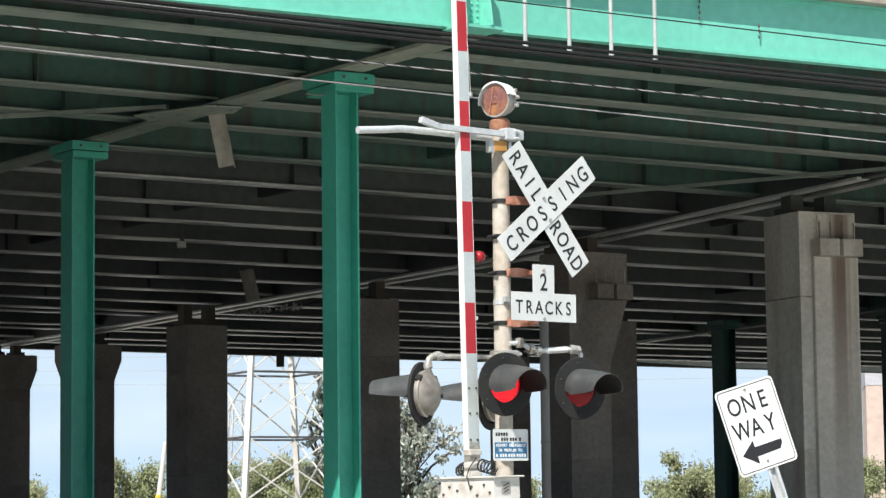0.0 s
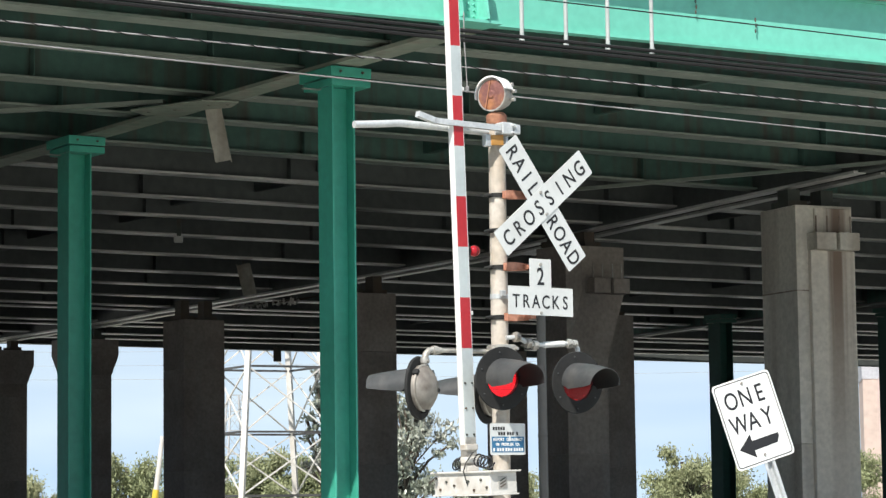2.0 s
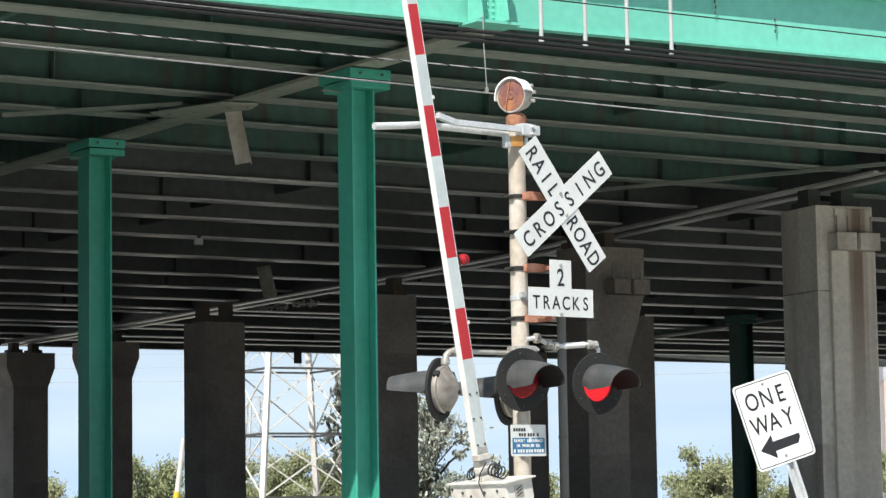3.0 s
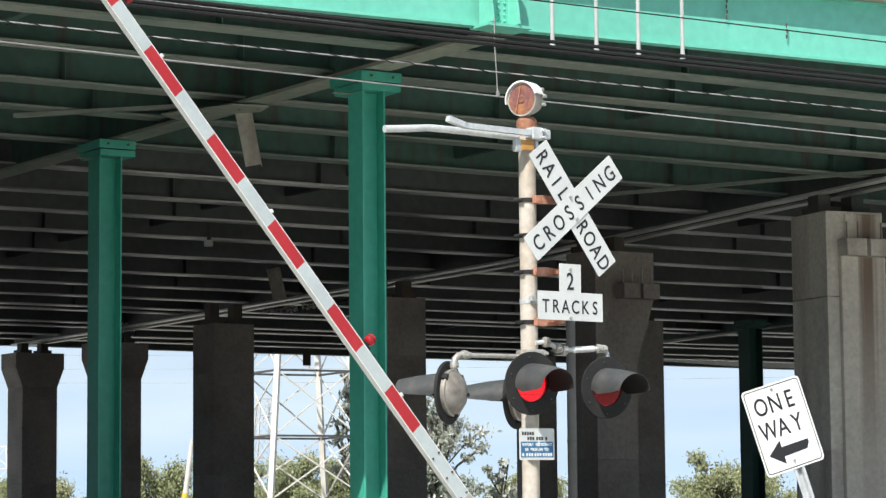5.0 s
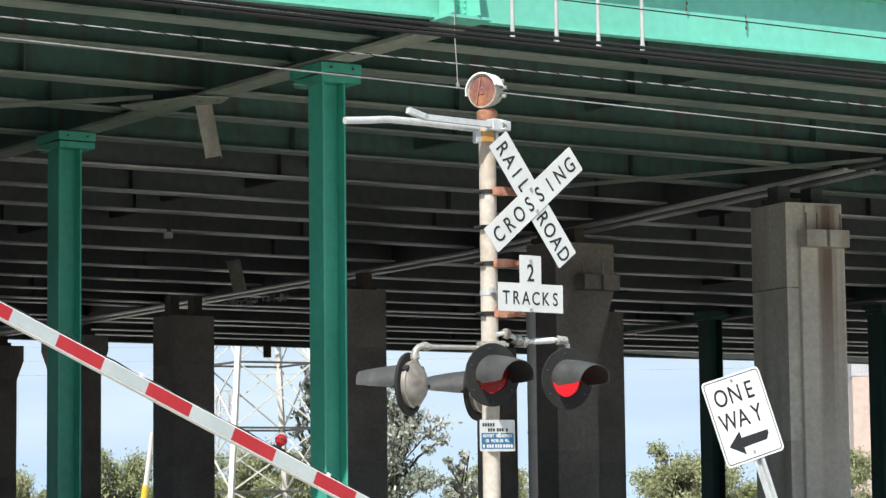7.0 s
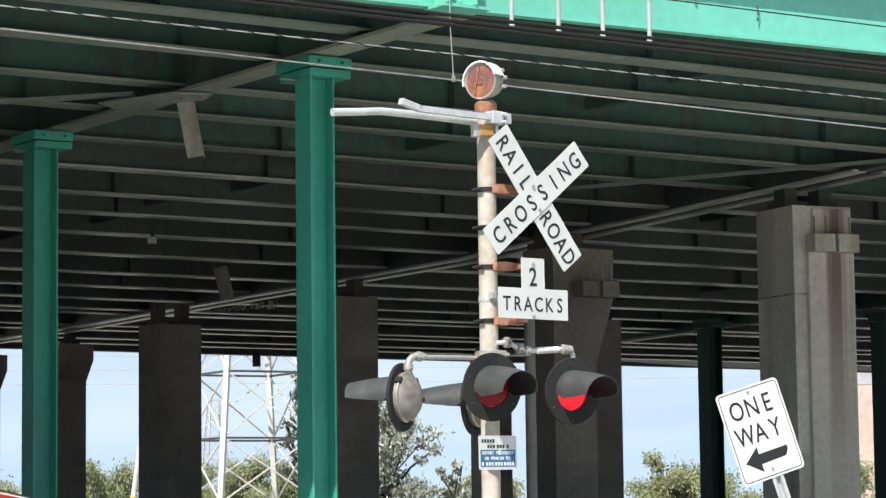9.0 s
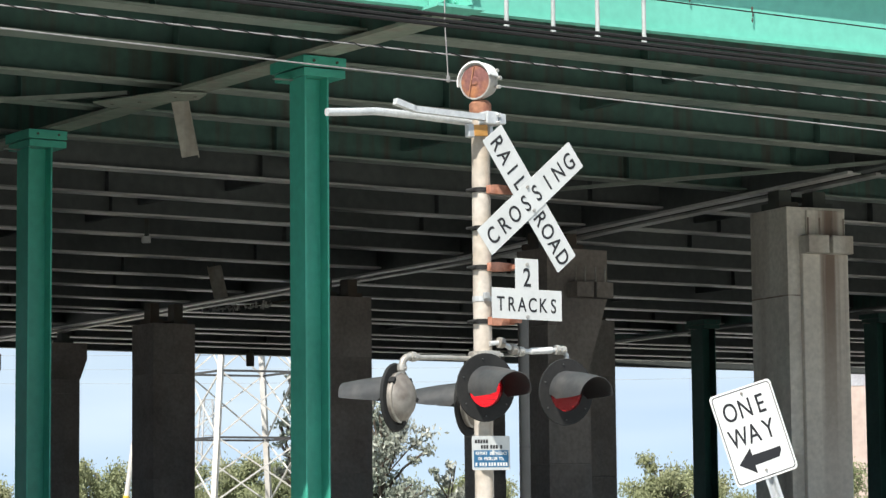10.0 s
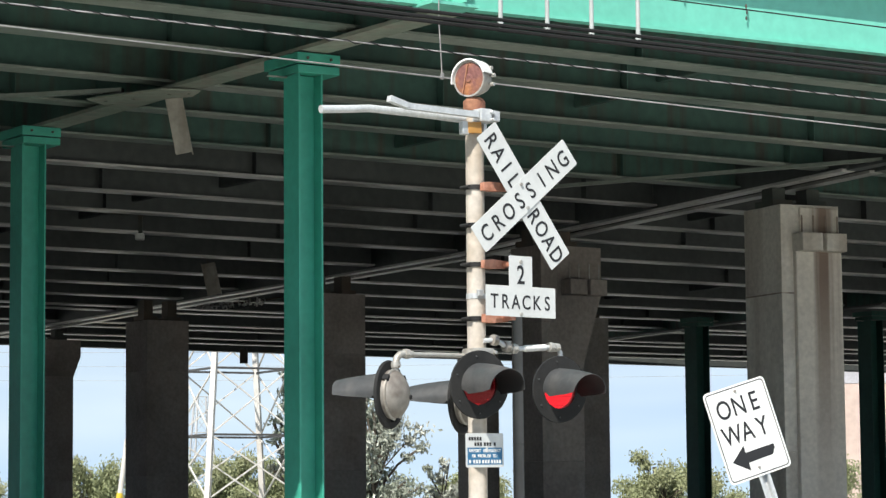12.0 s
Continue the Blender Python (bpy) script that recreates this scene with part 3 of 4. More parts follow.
cap_beam(uv(25.2, 22.0, ZC), uv(26.1, 28.2, ZC), "twin dusty steel cap beam over the concrete piers", twin=0.24, width=0.22, under=GIRDER_SHADED)


# drain chutes that hang below the deck
def chute(place, slant, w, h):
    c = thing("drain_chute", "dusty grey sheet-metal drain chute under the deck", "drain", place, group="drain chutes")
    bm = bmesh.new()
    box(bm, w, 0.03, h, pose(slant / 2, 0, -h / 2, 0, -math.degrees(math.atan2(slant, h)), 0), 0.004)
    for s in (-1, 1):
        box(bm, 0.012, 0.10, h, pose(slant / 2 + s * w / 2, 0.05, -h / 2, 0, -math.degrees(math.atan2(slant, h)), 0))
    part("chute", bm, CHUTE_SHEET, c)
    bm = bmesh.new()
    rod(bm, (0, 0.03, -0.04), (0, 0.03, 0.73), 0.015, seg=8)
    part("hanger", bm, DARK_STEEL, c)


chute(pose(-2.20, 31.0, ZC + 0.04), 0.13, 0.19, 0.68)
chute(pose(-3.08, 51.9, ZS + 0.01), 0.14, 0.27, 0.64)
c = thing("hanging_bracket", "dark steel hanger with a pale end block under the girders", "hanger")
bm = bmesh.new()
box(bm, 0.07, 0.05, 1.11, pose(-3.70, 43.9, ZS + 0.21), 0.006)
part("stem", bm, DARK_STEEL, c)
bm = bmesh.new()
box(bm, 0.15, 0.12, 0.11, pose(-3.71, 43.9, ZS - 0.32), 0.02)
part("end_block", bm, FLANGE_PALE, c, "pale end block")

c = thing("hanging_box", "small dark box hanging under the far bridge edge", "box")
bm = bmesh.new()
box(bm, 0.24, 0.20, 0.42, pose(-3.65, 79.0, ZS - 0.21), 0.02)
part("box", bm, DARK_STEEL, c)
bm = bmesh.new()
rod(bm, (-3.65, 79.0, ZS - 0.02), (-3.65, 79.0, ZS + 0.74), 0.03, seg=8)
part("hanger", bm, DARK_STEEL, c)

net = thing("ragged_netting", "ragged pale netting that hangs along a far girder", "netting")
rnd = random.Random(21)
bm = bmesh.new()
sweep(bm, [uv(28.9, 54.6, ZS - 0.01), uv(29.2, 54.0, ZC + 0.01), uv(29.47, 52.9, ZC), uv(29.75, 51.8, ZC + 0.01), uv(30.0, 50.8, ZS - 0.01)], 0.018, 6)
part("rope", bm, DARK_STEEL, net)
bm = bmesh.new()
for k in range(90):
    f = rnd.random()
    p = uv(29.15 + 0.62 * f + rnd.uniform(-0.1, 0.1), 54.05 - 2.3 * f, ZC + rnd.uniform(-0.07, 0.02))
    turn = Euler((rnd.uniform(0, 6.3), rnd.uniform(0, 6.3), rnd.uniform(0, 6.3))).to_matrix().to_4x4()
    box(bm, rnd.uniform(0.05, 0.14), rnd.uniform(0.03, 0.06), 0.006, Matrix.Translation(p) @ turn)
tagged(part("rags", bm, FLANGE_PALE, net, "pale torn scraps"), kind="stuff")

# white down pipes in front of the edge girder, hung from a long rail
rack = thing("pipe_rail", "galvanised rail that carries the white drain pipes", "rail")
bm = bmesh.new()
bar(bm, uv(4.0, 20.2, 7.85), uv(25.0, 20.2, 7.85), 0.06, 0.06)
part("rail", bm, GALV, rack)
for u in (4.1, 24.9):
    bm = bmesh.new()
    bar(bm, uv(u, 20.2, 7.85), uv(u, edge(u) + 0.2, 7.85), 0.06, 0.06)
    part("bracket", bm, GALV, rack)
for u, z in ((14.107, 5.985), (14.634, 5.995), (15.146, 6.005), (15.697, 6.015)):
    c = thing("drain_pipe", "white plastic drain pipe hanging before the edge girder", "pipe", group="white drain pipes")
    bm = bmesh.new()
    rod(bm, uv(u, 20.2, z), uv(u, 20.2, 7.85), 0.021, seg=12)
    part("pipe", bm, PIPE_WHITE, c, smooth=True)
    bm = bmesh.new()
    rod(bm, uv(u, 20.2, z - 0.005), uv(u, 20.2, z + 0.05), 0.027, seg=12)
    part("collar", bm, PIPE_WHITE, c, smooth=True)


# ---- overhead cables between the signal and the bridge ----
def cable(u0, u1, z0, z1, v, r, mat, label, sag=0.03, twist=False):
    c = thing("overhead_cable", label, "cable", group="overhead cables")
    pts = [uv(u0 + (u1 - u0) * k / 60, v, z0 + (z1 - z0) * k / 60 - sag * 4 * (k / 60) * (1 - k / 60)) for k in range(61)]
    bm = bmesh.new()
    sweep(bm, pts, r, 6)
    part("wire", bm, mat, c, smooth=True)
    if twist:
        bm = bmesh.new()
        n = 700
        pts = []
        for k in range(n + 1):
            f = k / n
            ph = f * (u1 - u0) * math.tau / 0.26
            pts.append(uv(u0 + (u1 - u0) * f, v + 0.015 * math.cos(ph), z0 + (z1 - z0) * f - sag * 4 * f * (1 - f) + 0.015 * math.sin(ph)))
        sweep(bm, pts, r * 0.9, 5)
        part("lashing_wire", bm, CABLE, c, "dark lashing wire", True)


cable(-12, 46, 5.645, 5.65, 19.5, 0.006, CABLE_PALE, "pale twisted overhead cable", 0.108, True)
cable(-12, 46, 5.64, 4.93, 19.5, 0.0065, CABLE_PALE, "pale bare overhead wire", 0.02)
cable(-12, 46, 6.05, 6.16, 19.5, 0.017, CABLE, "dark overhead cable before the bridge", 0.22)
cable(-12, 46, 5.99, 6.10, 19.5, 0.017, CABLE, "dark overhead cable before the bridge", 0.21)
cable(-12, 46, 5.95, 6.04, 19.5, 0.017, CABLE, "dark overhead cable before the bridge", 0.20)
cable(-12, 46, 6.04, 5.96, 19.55, 0.008, CABLE_PALE, "pale overhead cable beside the dark ones", 0.16)
cable(-12, 46, 6.26, 6.30, 19.5, 0.0065, CABLE, "thin dark overhead wire", 0.02)

for u, z0, z1 in ((17.12, 6.72, 7.1), (17.91, 6.58, 6.80)):
    c = thing("hanging_chain", "short dark loose chain before the edge girder", "chain", group="loose chains")
    for k in range(int((z1 - z0) / 0.06)):
        bm = bmesh.new()
        lathe(bm, [(0.006, -0.024), (0.011, 0.0), (0.006, 0.024)], BRIDGE @ pose(u + 0.008 * (k % 2), edge(u) - 0.045, z0 + 0.03 + k * 0.06), 7)
        part("link", bm, DARK_STEEL if u > 17 else CABLE_PALE, c)
c = thing("hanging_wire", "loose pale wire end hanging from the bridge hinge", "wire")
bm = bmesh.new()
sweep(bm, [uv(13.83, 20.8, 6.36), uv(13.83, 20.8, 6.1), uv(13.85, 20.8, 5.8), uv(13.86, 20.8, 5.6)], 0.006, 6)
part("wire", bm, CABLE_PALE, c)
bm = bmesh.new()
box(bm, 0.03, 0.03, 0.06, BRIDGE @ pose(13.86, 20.8, 5.59), 0.006)
part("end_clip", bm, CABLE_PALE, c)


# ---- the crossing signal; local x runs along the signs, -y faces the road ----
YAW = 37.0
MAST = Vector((0.843, 20.81, 0))
signal = thing("railroad_crossing_signal", "weathered railroad crossing signal mast with crossbuck and red flashing lights", "signal", pose(*MAST, 0, 0, YAW))

bm = bmesh.new()
lathe(bm, [(0.0, 0), (0.072, 0), (0.070, 4.62), (0.0, 4.62)], seg=28)
part("mast", bm, POLE_PAINT, signal, "aged cream-painted steel mast", smooth=True)
bm = bmesh.new()
box(bm, 0.5, 0.5, 0.14, pose(0, 0, 0.07), 0.03)
part("mast_base", bm, CAST, signal)

# bell on top
BELL = pose(0.0, -0.01, 4.850, 0, 0, -73) @ Matrix.Scale(0.84, 4)       # drum axis along its own -y
bm = bmesh.new()
lathe(bm, [(0.078, 0), (0.085, 0.02), (0.085, 0.075), (0.062, 0.10)], pose(0, 0, 4.61), 24)
part("bell_collar", bm, RUST, signal, "rusty collar under the bell", smooth=True)
bm = bmesh.new()
lathe(bm, [(0, -0.13), (0.06, -0.13), (0.11, -0.11), (0.135, -0.05), (0.160, 0.02), (0.165, 0.06), (0.165, 0.095), (0.150, 0.095)], pose(0, 0, 0, 90))
bell = part("bell", bm, CAST, signal, "round silver-grey bell housing", True, BELL)
bm = bmesh.new()
lathe(bm, [(0.0, 0.108), (0.03, 0.112), (0.045, 0.100), (0.10, 0.104), (0.156, 0.092), (0.156, 0.06)], pose(0, 0, 0, 90))
part("bell_face", bm, RUST_FACE, bell, "rusted round bell face", True)
bm = bmesh.new()
box(bm, 0.012, 0.02, 0.27, pose(-0.03, -0.108, 0, 0, 12, 0), 0.003)
part("bell_rib", bm, RUST, bell)
bm = bmesh.new()
lathe(bm, [(0.166, -0.03), (0.180, -0.03), (0.184, 0.118), (0.168, 0.122), (0.166, -0.03)], pose(0, 0, 0, 90), 32, 14, 192)
part("bell_hood", bm, ARM_WHITE, bell, "white curved hood over the bell", True)
for z, x in ((0.10, 0.12), (0.03, 0.15), (-0.05, 0.14)):
    bm = bmesh.new()
    rod(bm, (x, 0.03, z), (x + 0.05, 0.03, z), 0.018, seg=8)
    part("wing_bolt", bm, CAST, bell)

# arms at the top of the mast: a bent tube and a flat bar
bm = bmesh.new()
sweep(bm, [(-1.44, 0.0, 4.497), (-1.2, 0, 4.52), (-1.0, 0, 4.543), (-0.6, 0, 4.545), (-0.10, 0, 4.54)], 0.029, 12)
part("tube_arm", bm, GALV, signal, "bright bent metal tube arm", True)
bm = bmesh.new()
bar(bm, (-0.06, -0.11, 4.565), (-0.74, -0.11, 4.570), 0.05, 0.045)
bar(bm, (-0.72, -0.11, 4.569), (-0.90, -0.11, 4.612), 0.05, 0.045)
part("channel_arm", bm, GALV, signal, "galvanised channel arm with a raised end")
bm = bmesh.new()
box(bm, 0.11, 0.20, 0.10, pose(0.0, -0.05, 4.565), 0.012)
box(bm, 0.05, 0.22, 0.08, pose(0.09, -0.06, 4.56), 0.01)
for z in (4.53, 4.59):
    rod(bm, (0.04, -0.19, z), (0.04, 0.10, z), 0.012, seg=8)
part("arm_clamp", bm, GALV, signal)
bm = bmesh.new()
box(bm, 0.13, 0.02, 0.085, pose(-0.075, -0.09, 4.468, 0, -4), 0.004)
part("clamp_tag", bm, YELLOW, signal, "faded orange tag plate")
for x, w in ((-0.16, 0.06), (0.03, 0.03)):
    bm = bmesh.new()
    box(bm, w, 0.05, 0.10, pose(x, -0.07, 4.46), 0.006)
    part("clamp_jaw", bm, GALV, signal)

# sign brackets
for z, reach in ((4.025, 0.24), (3.735, 0.0), (3.437, 0.20), (3.029, 0.20)):
    bm = bmesh.new()
    lathe(bm, [(0.0725, -0.018), (0.080, -0.018), (0.080, 0.018), (0.0725, 0.018)], pose(0, 0, z), 22)
    rod(bm, (-0.10, -0.05, z), (-0.10, 0.05, z), 0.012, seg=8)
    part("bracket_band", bm, BLACK_PAINT, signal, "black steel band")
    if reach:
        bm = bmesh.new()
        prism(bm, [(-0.02, -0.03), (0.05, -0.035), (reach, -0.022), (reach, 0.030), (0.05, 0.038), (-0.02, 0.03)], 0.05, pose(0.0, -0.135, z))
        bar(bm, (0.02, -0.13, z), (0.02, -0.05, z), 0.05, 0.05)
        bar(bm, (reach - 0.03, -0.13, z), (reach - 0.03, -0.235, z), 0.04, 0.03)
        part("sign_bracket", bm, OXIDE, signal, "rust-stained reddish sign bracket")


def plate_sign(name, outline, m, label="", edge=0.003):
    bm = bmesh.new()
    prism(bm, outline, edge, m)
    return part(name, bm, AGED_SHEET, signal, label)


# crossbuck
RL = pose(0.272, -0.246, 3.955) @ pose(0, 0, 0, 0, 52.6, 0)
CR = pose(0.280, -0.252, 3.965) @ pose(0, 0, 0, 0, -38.8, 0)
rail = plate_sign("crossbuck_blade", rounded(1.20, 0.232, 0.012), RL, "white crossbuck blade lettered RAIL ROAD")
cros = plate_sign("crossbuck_blade", rounded(1.18, 0.232, 0.012), CR, "white crossbuck blade lettered CROSSING")
letters("RAIL", 0.132, rail, BLACK_INK, RL @ pose(-0.33, -0.0015, -0.066), 0.36, weight=0.0018)
letters("ROAD", 0.132, rail, BLACK_INK, RL @ pose(0.355, -0.0015, -0.066), 0.36, weight=0.0018)
letters("CROSSING", 0.132, cros, BLACK_INK, CR @ pose(0.0, -0.0015, -0.066), 0.98, weight=0.0018)
for p in ((0.02, 0.085), (-0.04, -0.09)):
    bm = bmesh.new()
    rod(bm, (0, 0.0, 0), (0, -0.012, 0), 0.013, seg=8)
    part("sign_bolt", bm, CAST, cros, at=CR @ pose(p[0], 0, p[1]))

# number of tracks
TR = pose(0.231, -0.25, 3.154)
tracks = plate_sign("track_count_sign", [(-0.343, -0.115), (0.343, -0.115), (0.343, 0.115), (0.114, 0.115), (0.114, 0.345), (-0.114, 0.345), (-0.114, 0.115), (-0.343, 0.115)], TR, "white sign lettered 2 TRACKS")
letters("TRACKS", 0.112, tracks, BLACK_INK, TR @ pose(0.0, -0.0015, -0.056), 0.52, weight=0.0012)
letters("2", 0.145, tracks, BLACK_INK, TR @ pose(0.0, -0.0015, 0.135), 0.0, weight=0.002)
for z in (0.30, -0.095):
    bm = bmesh.new()
    rod(bm, (0, 0, 0), (0, -0.010, 0), 0.014, seg=8)
    part("sign_bolt", bm, CAST, tracks, at=TR @ pose(0, 0, z))

# cross arms of the lights: pipes, elbows, clamps
bm = bmesh.new()
sweep(bm, [(0.0, 0.02, 2.752), (-0.30, 0.02, 2.750), (-0.62, 0.02, 2.745)], 0.018, 12)
part("light_arm", bm, CAST, signal, "grey cast cross arm of the lights", True)
bm = bmesh.new()
sweep(bm, [(-0.60, 0.02, 2.745), (-0.67, 0.02, 2.750), (-0.715, 0.02, 2.742), (-0.745, 0.02, 2.715), (-0.757, 0.02, 2.675), (-0.758, 0.02, 2.60)], 0.027, 12)
part("arm_elbow", bm, CAST, signal, "bent cast elbow that carries a light", True)
bm = bmesh.new()
sweep(bm, [(0.0, -0.08, 2.86), (0.09, -0.10, 2.872), (0.15, -0.11, 2.845), (0.22, -0.115, 2.812), (0.30, -0.12, 2.808), (0.60, -0.16, 2.828), (0.655, -0.165, 2.822), (0.685, -0.17, 2.79), (0.69, -0.17, 2.70)], 0.019, 12)
part("light_arm", bm, GALV, signal, "pale cross arm of the lights", True)
bm = bmesh.new()
rod(bm, (0.36, -0.128, 2.812), (0.55, -0.153, 2.825), 0.026, seg=16)
part("arm_sleeve", bm, ARM_WHITE, signal, "white pipe sleeve", True)
for x, y, z, r in ((-0.655, 0.02, 2.748, 0.036), (-0.757, 0.02, 2.665, 0.036), (-0.09, 0.0, 2.755, 0.042), (0.09, -0.10, 2.868, 0.040), (0.20, -0.112, 2.822, 0.040), (0.27, -0.118, 2.808, 0.036), (0.60, -0.16, 2.828, 0.036), (0.65, -0.165, 2.826, 0.032)):
    bm = bmesh.new()
    lathe(bm, [(0, -0.028), (r, -0.022), (r * 1.06, 0.0), (r, 0.022), (0, 0.028)], pose(x, y, z, 0, 90 if x > -0.7 else 0, 0), 12)
    rod(bm, (x, y - r, z - 0.006), (x, y - r - 0.02, z - 0.006), 0.009, seg=6)
    part("arm_fitting", bm, CAST, signal, "lumpy cast pipe fitting", True)
bm = bmesh.new()
box(bm, 0.17, 0.20, 0.065, pose(0.0, -0.02, 2.775), 0.02)
rod(bm, (-0.07, -0.11, 2.775), (-0.07, -0.145, 2.775), 0.014, seg=6)
rod(bm, (0.07, -0.11, 2.775), (0.07, -0.145, 2.775), 0.014, seg=6)
part("mast_clamp", bm, CAST, signal, "cast clamp of the cross arms", True)


# ---- flashing light heads; each looks along its own -y ----
def light_head(at, lit, low=-20):
    """Round backboard, lamp housing, hooded lens; behind the lens a glowing reflector and an added turning shutter."""
    bm = bmesh.new()
    lathe(bm, [(0.146, -0.012), (0.245, -0.012), (0.254, 0.0), (0.250, 0.010), (0.146, 0.010), (0.146, -0.012)], pose(0, 0, 0, 90), 40)
    head = part("flashing_light", bm, BLACK_PAINT, signal, "round black backboard with a hooded red light", True, at)
    bm = bmesh.new()
    lathe(bm, [(0.182, -0.008), (0.182, -0.04), (0.170, -0.07), (0.120, -0.112), (0.07, -0.138), (0.0, -0.146)], pose(0, 0, 0, 90), 32)
    part("housing", bm, HEAD_BACK, head, "grey domed lamp housing", True)
    bm = bmesh.new()
    lathe(bm, [(0.180, -0.036), (0.190, -0.040), (0.190, -0.052), (0.178, -0.056)], pose(0, 0, 0, 90), 32)
    part("housing_rim", bm, CAST, head, "raised rim of the housing door", True)
    for a in (40, 140, 265):
        bm = bmesh.new()
        box(bm, 0.03, 0.05, 0.05, pose(0.186 * math.cos(radians(a)), 0.04, 0.186 * math.sin(radians(a)), 0, -a, 0), 0.006)
        part("latch", bm, BLACK_PAINT, head)
    bm = bmesh.new()
    rod(bm, (-0.06, 0.10, -0.02), (-0.06, 0.150, -0.02), 0.016, seg=10)
    part("peep_sight", bm, BLACK_PAINT, head)
    bm = bmesh.new()
    lathe(bm, [(0.150, 0.0), (0.13, 0.022), (0.08, 0.036), (0.0, 0.042)], pose(0, 0, 0, 90), 28)
    part("lens", bm, LENS, head, "red moulded glass lens", True)
    bm = bmesh.new()
    rod(bm, (0, 0.034, 0), (0, 0.040, 0), 0.146, seg=32)
    part("reflector", bm, GLOW if lit else RED_DARK, head)
    # visor: an open hood, long above and cut away below
    bm = bmesh.new()
    rings = []
    n = 30
    for k in range(n + 1):
        a = radians(low + (180 - 2 * low) * k / n)
        reach = 0.07 + 0.31 * max(0.0, min(1.0, (math.sin(a) - math.sin(radians(low))) / 0.20)) ** 0.7 + 0.03 * max(0.0, math.sin(a))
        ring = []
        for s in range(6):
            f = s / 5
            r = 0.160 - 0.010 * f
            ring.append(Vector((r * math.cos(a), -0.010 - reach * f, r * math.sin(a) - 0.03 * f * f)))
        rings.append(ring)
    outer = [[bm.verts.new(p) for p in ring] for ring in rings]
    inner = [[bm.verts.new(p - Vector((p.x, 0, p.z)).normalized() * 0.004) for p in ring] for ring in rings]
    for grid in (outer, inner):
        for a, b in zip(grid, grid[1:]):
            for s in range(5):
                bm.faces.new((a[s], a[s + 1], b[s + 1], b[s])).material_index = grid is inner
    for i in range(n):
        bm.faces.new((outer[i][5], inner[i][5], inner[i + 1][5], outer[i + 1][5]))
    part("visor", bm, VISOR_GREY, head, "faded black visor hood", True).data.materials.append(VISOR_INSIDE)
    for a in (35, 100, 160, 215, 270, 325):
        bm = bmesh.new()
        rod(bm, (0.212 * math.cos(radians(a)), -0.010, 0.212 * math.sin(radians(a))), (0.212 * math.cos(radians(a)), -0.020, 0.212 * math.sin(radians(a))), 0.006, seg=6)
        part("screw", bm, VISOR_GREY, head)
    return head


def shutter(head):
    """Eight added dark red slats hide the ever-lit lamp, turning edge-on when that side flashes."""
    out = []
    for k in range(8):
        z = -0.1225 + 0.035 * k
        half = math.sqrt(0.145 ** 2 - z * z)
        bm = bmesh.new()
        box(bm, 2 * half, 0.002, 0.0352)
        out.append((part("shutter_slat", bm, RED_DARK, head, "added dark red slat that hides the lit lamp"), z))
    return out


head_a = light_head(pose(-0.225, -0.30, 2.517, 3, 0, -8), True, -15)
head_b = light_head(pose(0.586, -0.27, 2.502, 3, 0, -6), True, -9)
light_head(pose(-0.80, 0.04, 2.445, 0, 0, 207), False, 2)
light_head(pose(0.10, 0.31, 2.43, 0, 0, 208), False, 2)

# information plate
INFO = pose(-0.174, -0.294, 2.036, 0, -0.5, 0)
info = plate_sign("information_plate", rounded(0.36, 0.25, 0.012), INFO, "small white and blue emergency notice plate")
bm = bmesh.new()
prism(bm, [(-0.165, -0.105), (0.165, -0.105), (0.165, 0.02), (-0.165, 0.02)], 0.001, INFO @ pose(0, -0.0012, 0))
part("blue_field", bm, BLUE_INK, info)
bm = bmesh.new()
bar(bm, (-0.174, -0.291, 2.04), (-0.02, -0.06, 2.04), 0.05, 0.04)
part("standoff_bracket", bm, GALV, info)
letters("REPORT EMERGENCY", 0.023, info, WHITE_SHEET, INFO @ pose(0, -0.0025, -0.013), 0.285, weight=0.0012)
letters("OR PROBLEM TO:", 0.023, info, WHITE_SHEET, INFO @ pose(0, -0.0025, -0.052), 0.23, weight=0.0012)
for x0, count, z, mt in ((-0.145, 5, 0.085, BLACK_INK), (-0.09, 3, 0.045, BLACK_INK), (0.0, 3, 0.045, BLACK_INK), (0.095, 1, 0.045, BLACK_INK),
                         (-0.145, 1, -0.083, WHITE_SHEET), (-0.105, 3, -0.083, WHITE_SHEET), (-0.02, 3, -0.083, WHITE_SHEET), (0.065, 4, -0.083, WHITE_SHEET)):
    for k in range(count):
        bm = bmesh.new()
        x = x0 + 0.026 * k
        prism(bm, [(x - 0.009, z - 0.013), (x + 0.009, z - 0.013), (x + 0.009, z + 0.013), (x - 0.009, z + 0.013)], 0.001, INFO @ pose(0, -0.0025, 0))
        part("print_bar", bm, mt, info)
bm = bmesh.new()
lathe(bm, [(0.0715, -0.02), (0.076, -0.02), (0.076, 0.02), (0.0715, 0.02)], pose(0, 0, 3.20), 22)
box(bm, 0.05, 0.03, 0.05, pose(-0.03, -0.085, 3.22), 0.006)
part("mast_strap", bm, GALV, signal)

# ---- gate arm: x along the arm from its pivot, y towards the road, z the upper edge when lowered ----
PIVOT = Vector((0.922, 20.73, 1.349))
arm = thing("gate_arm", "red and white striped crossing gate arm with red lamps", "gate arm")
OFF = -0.404


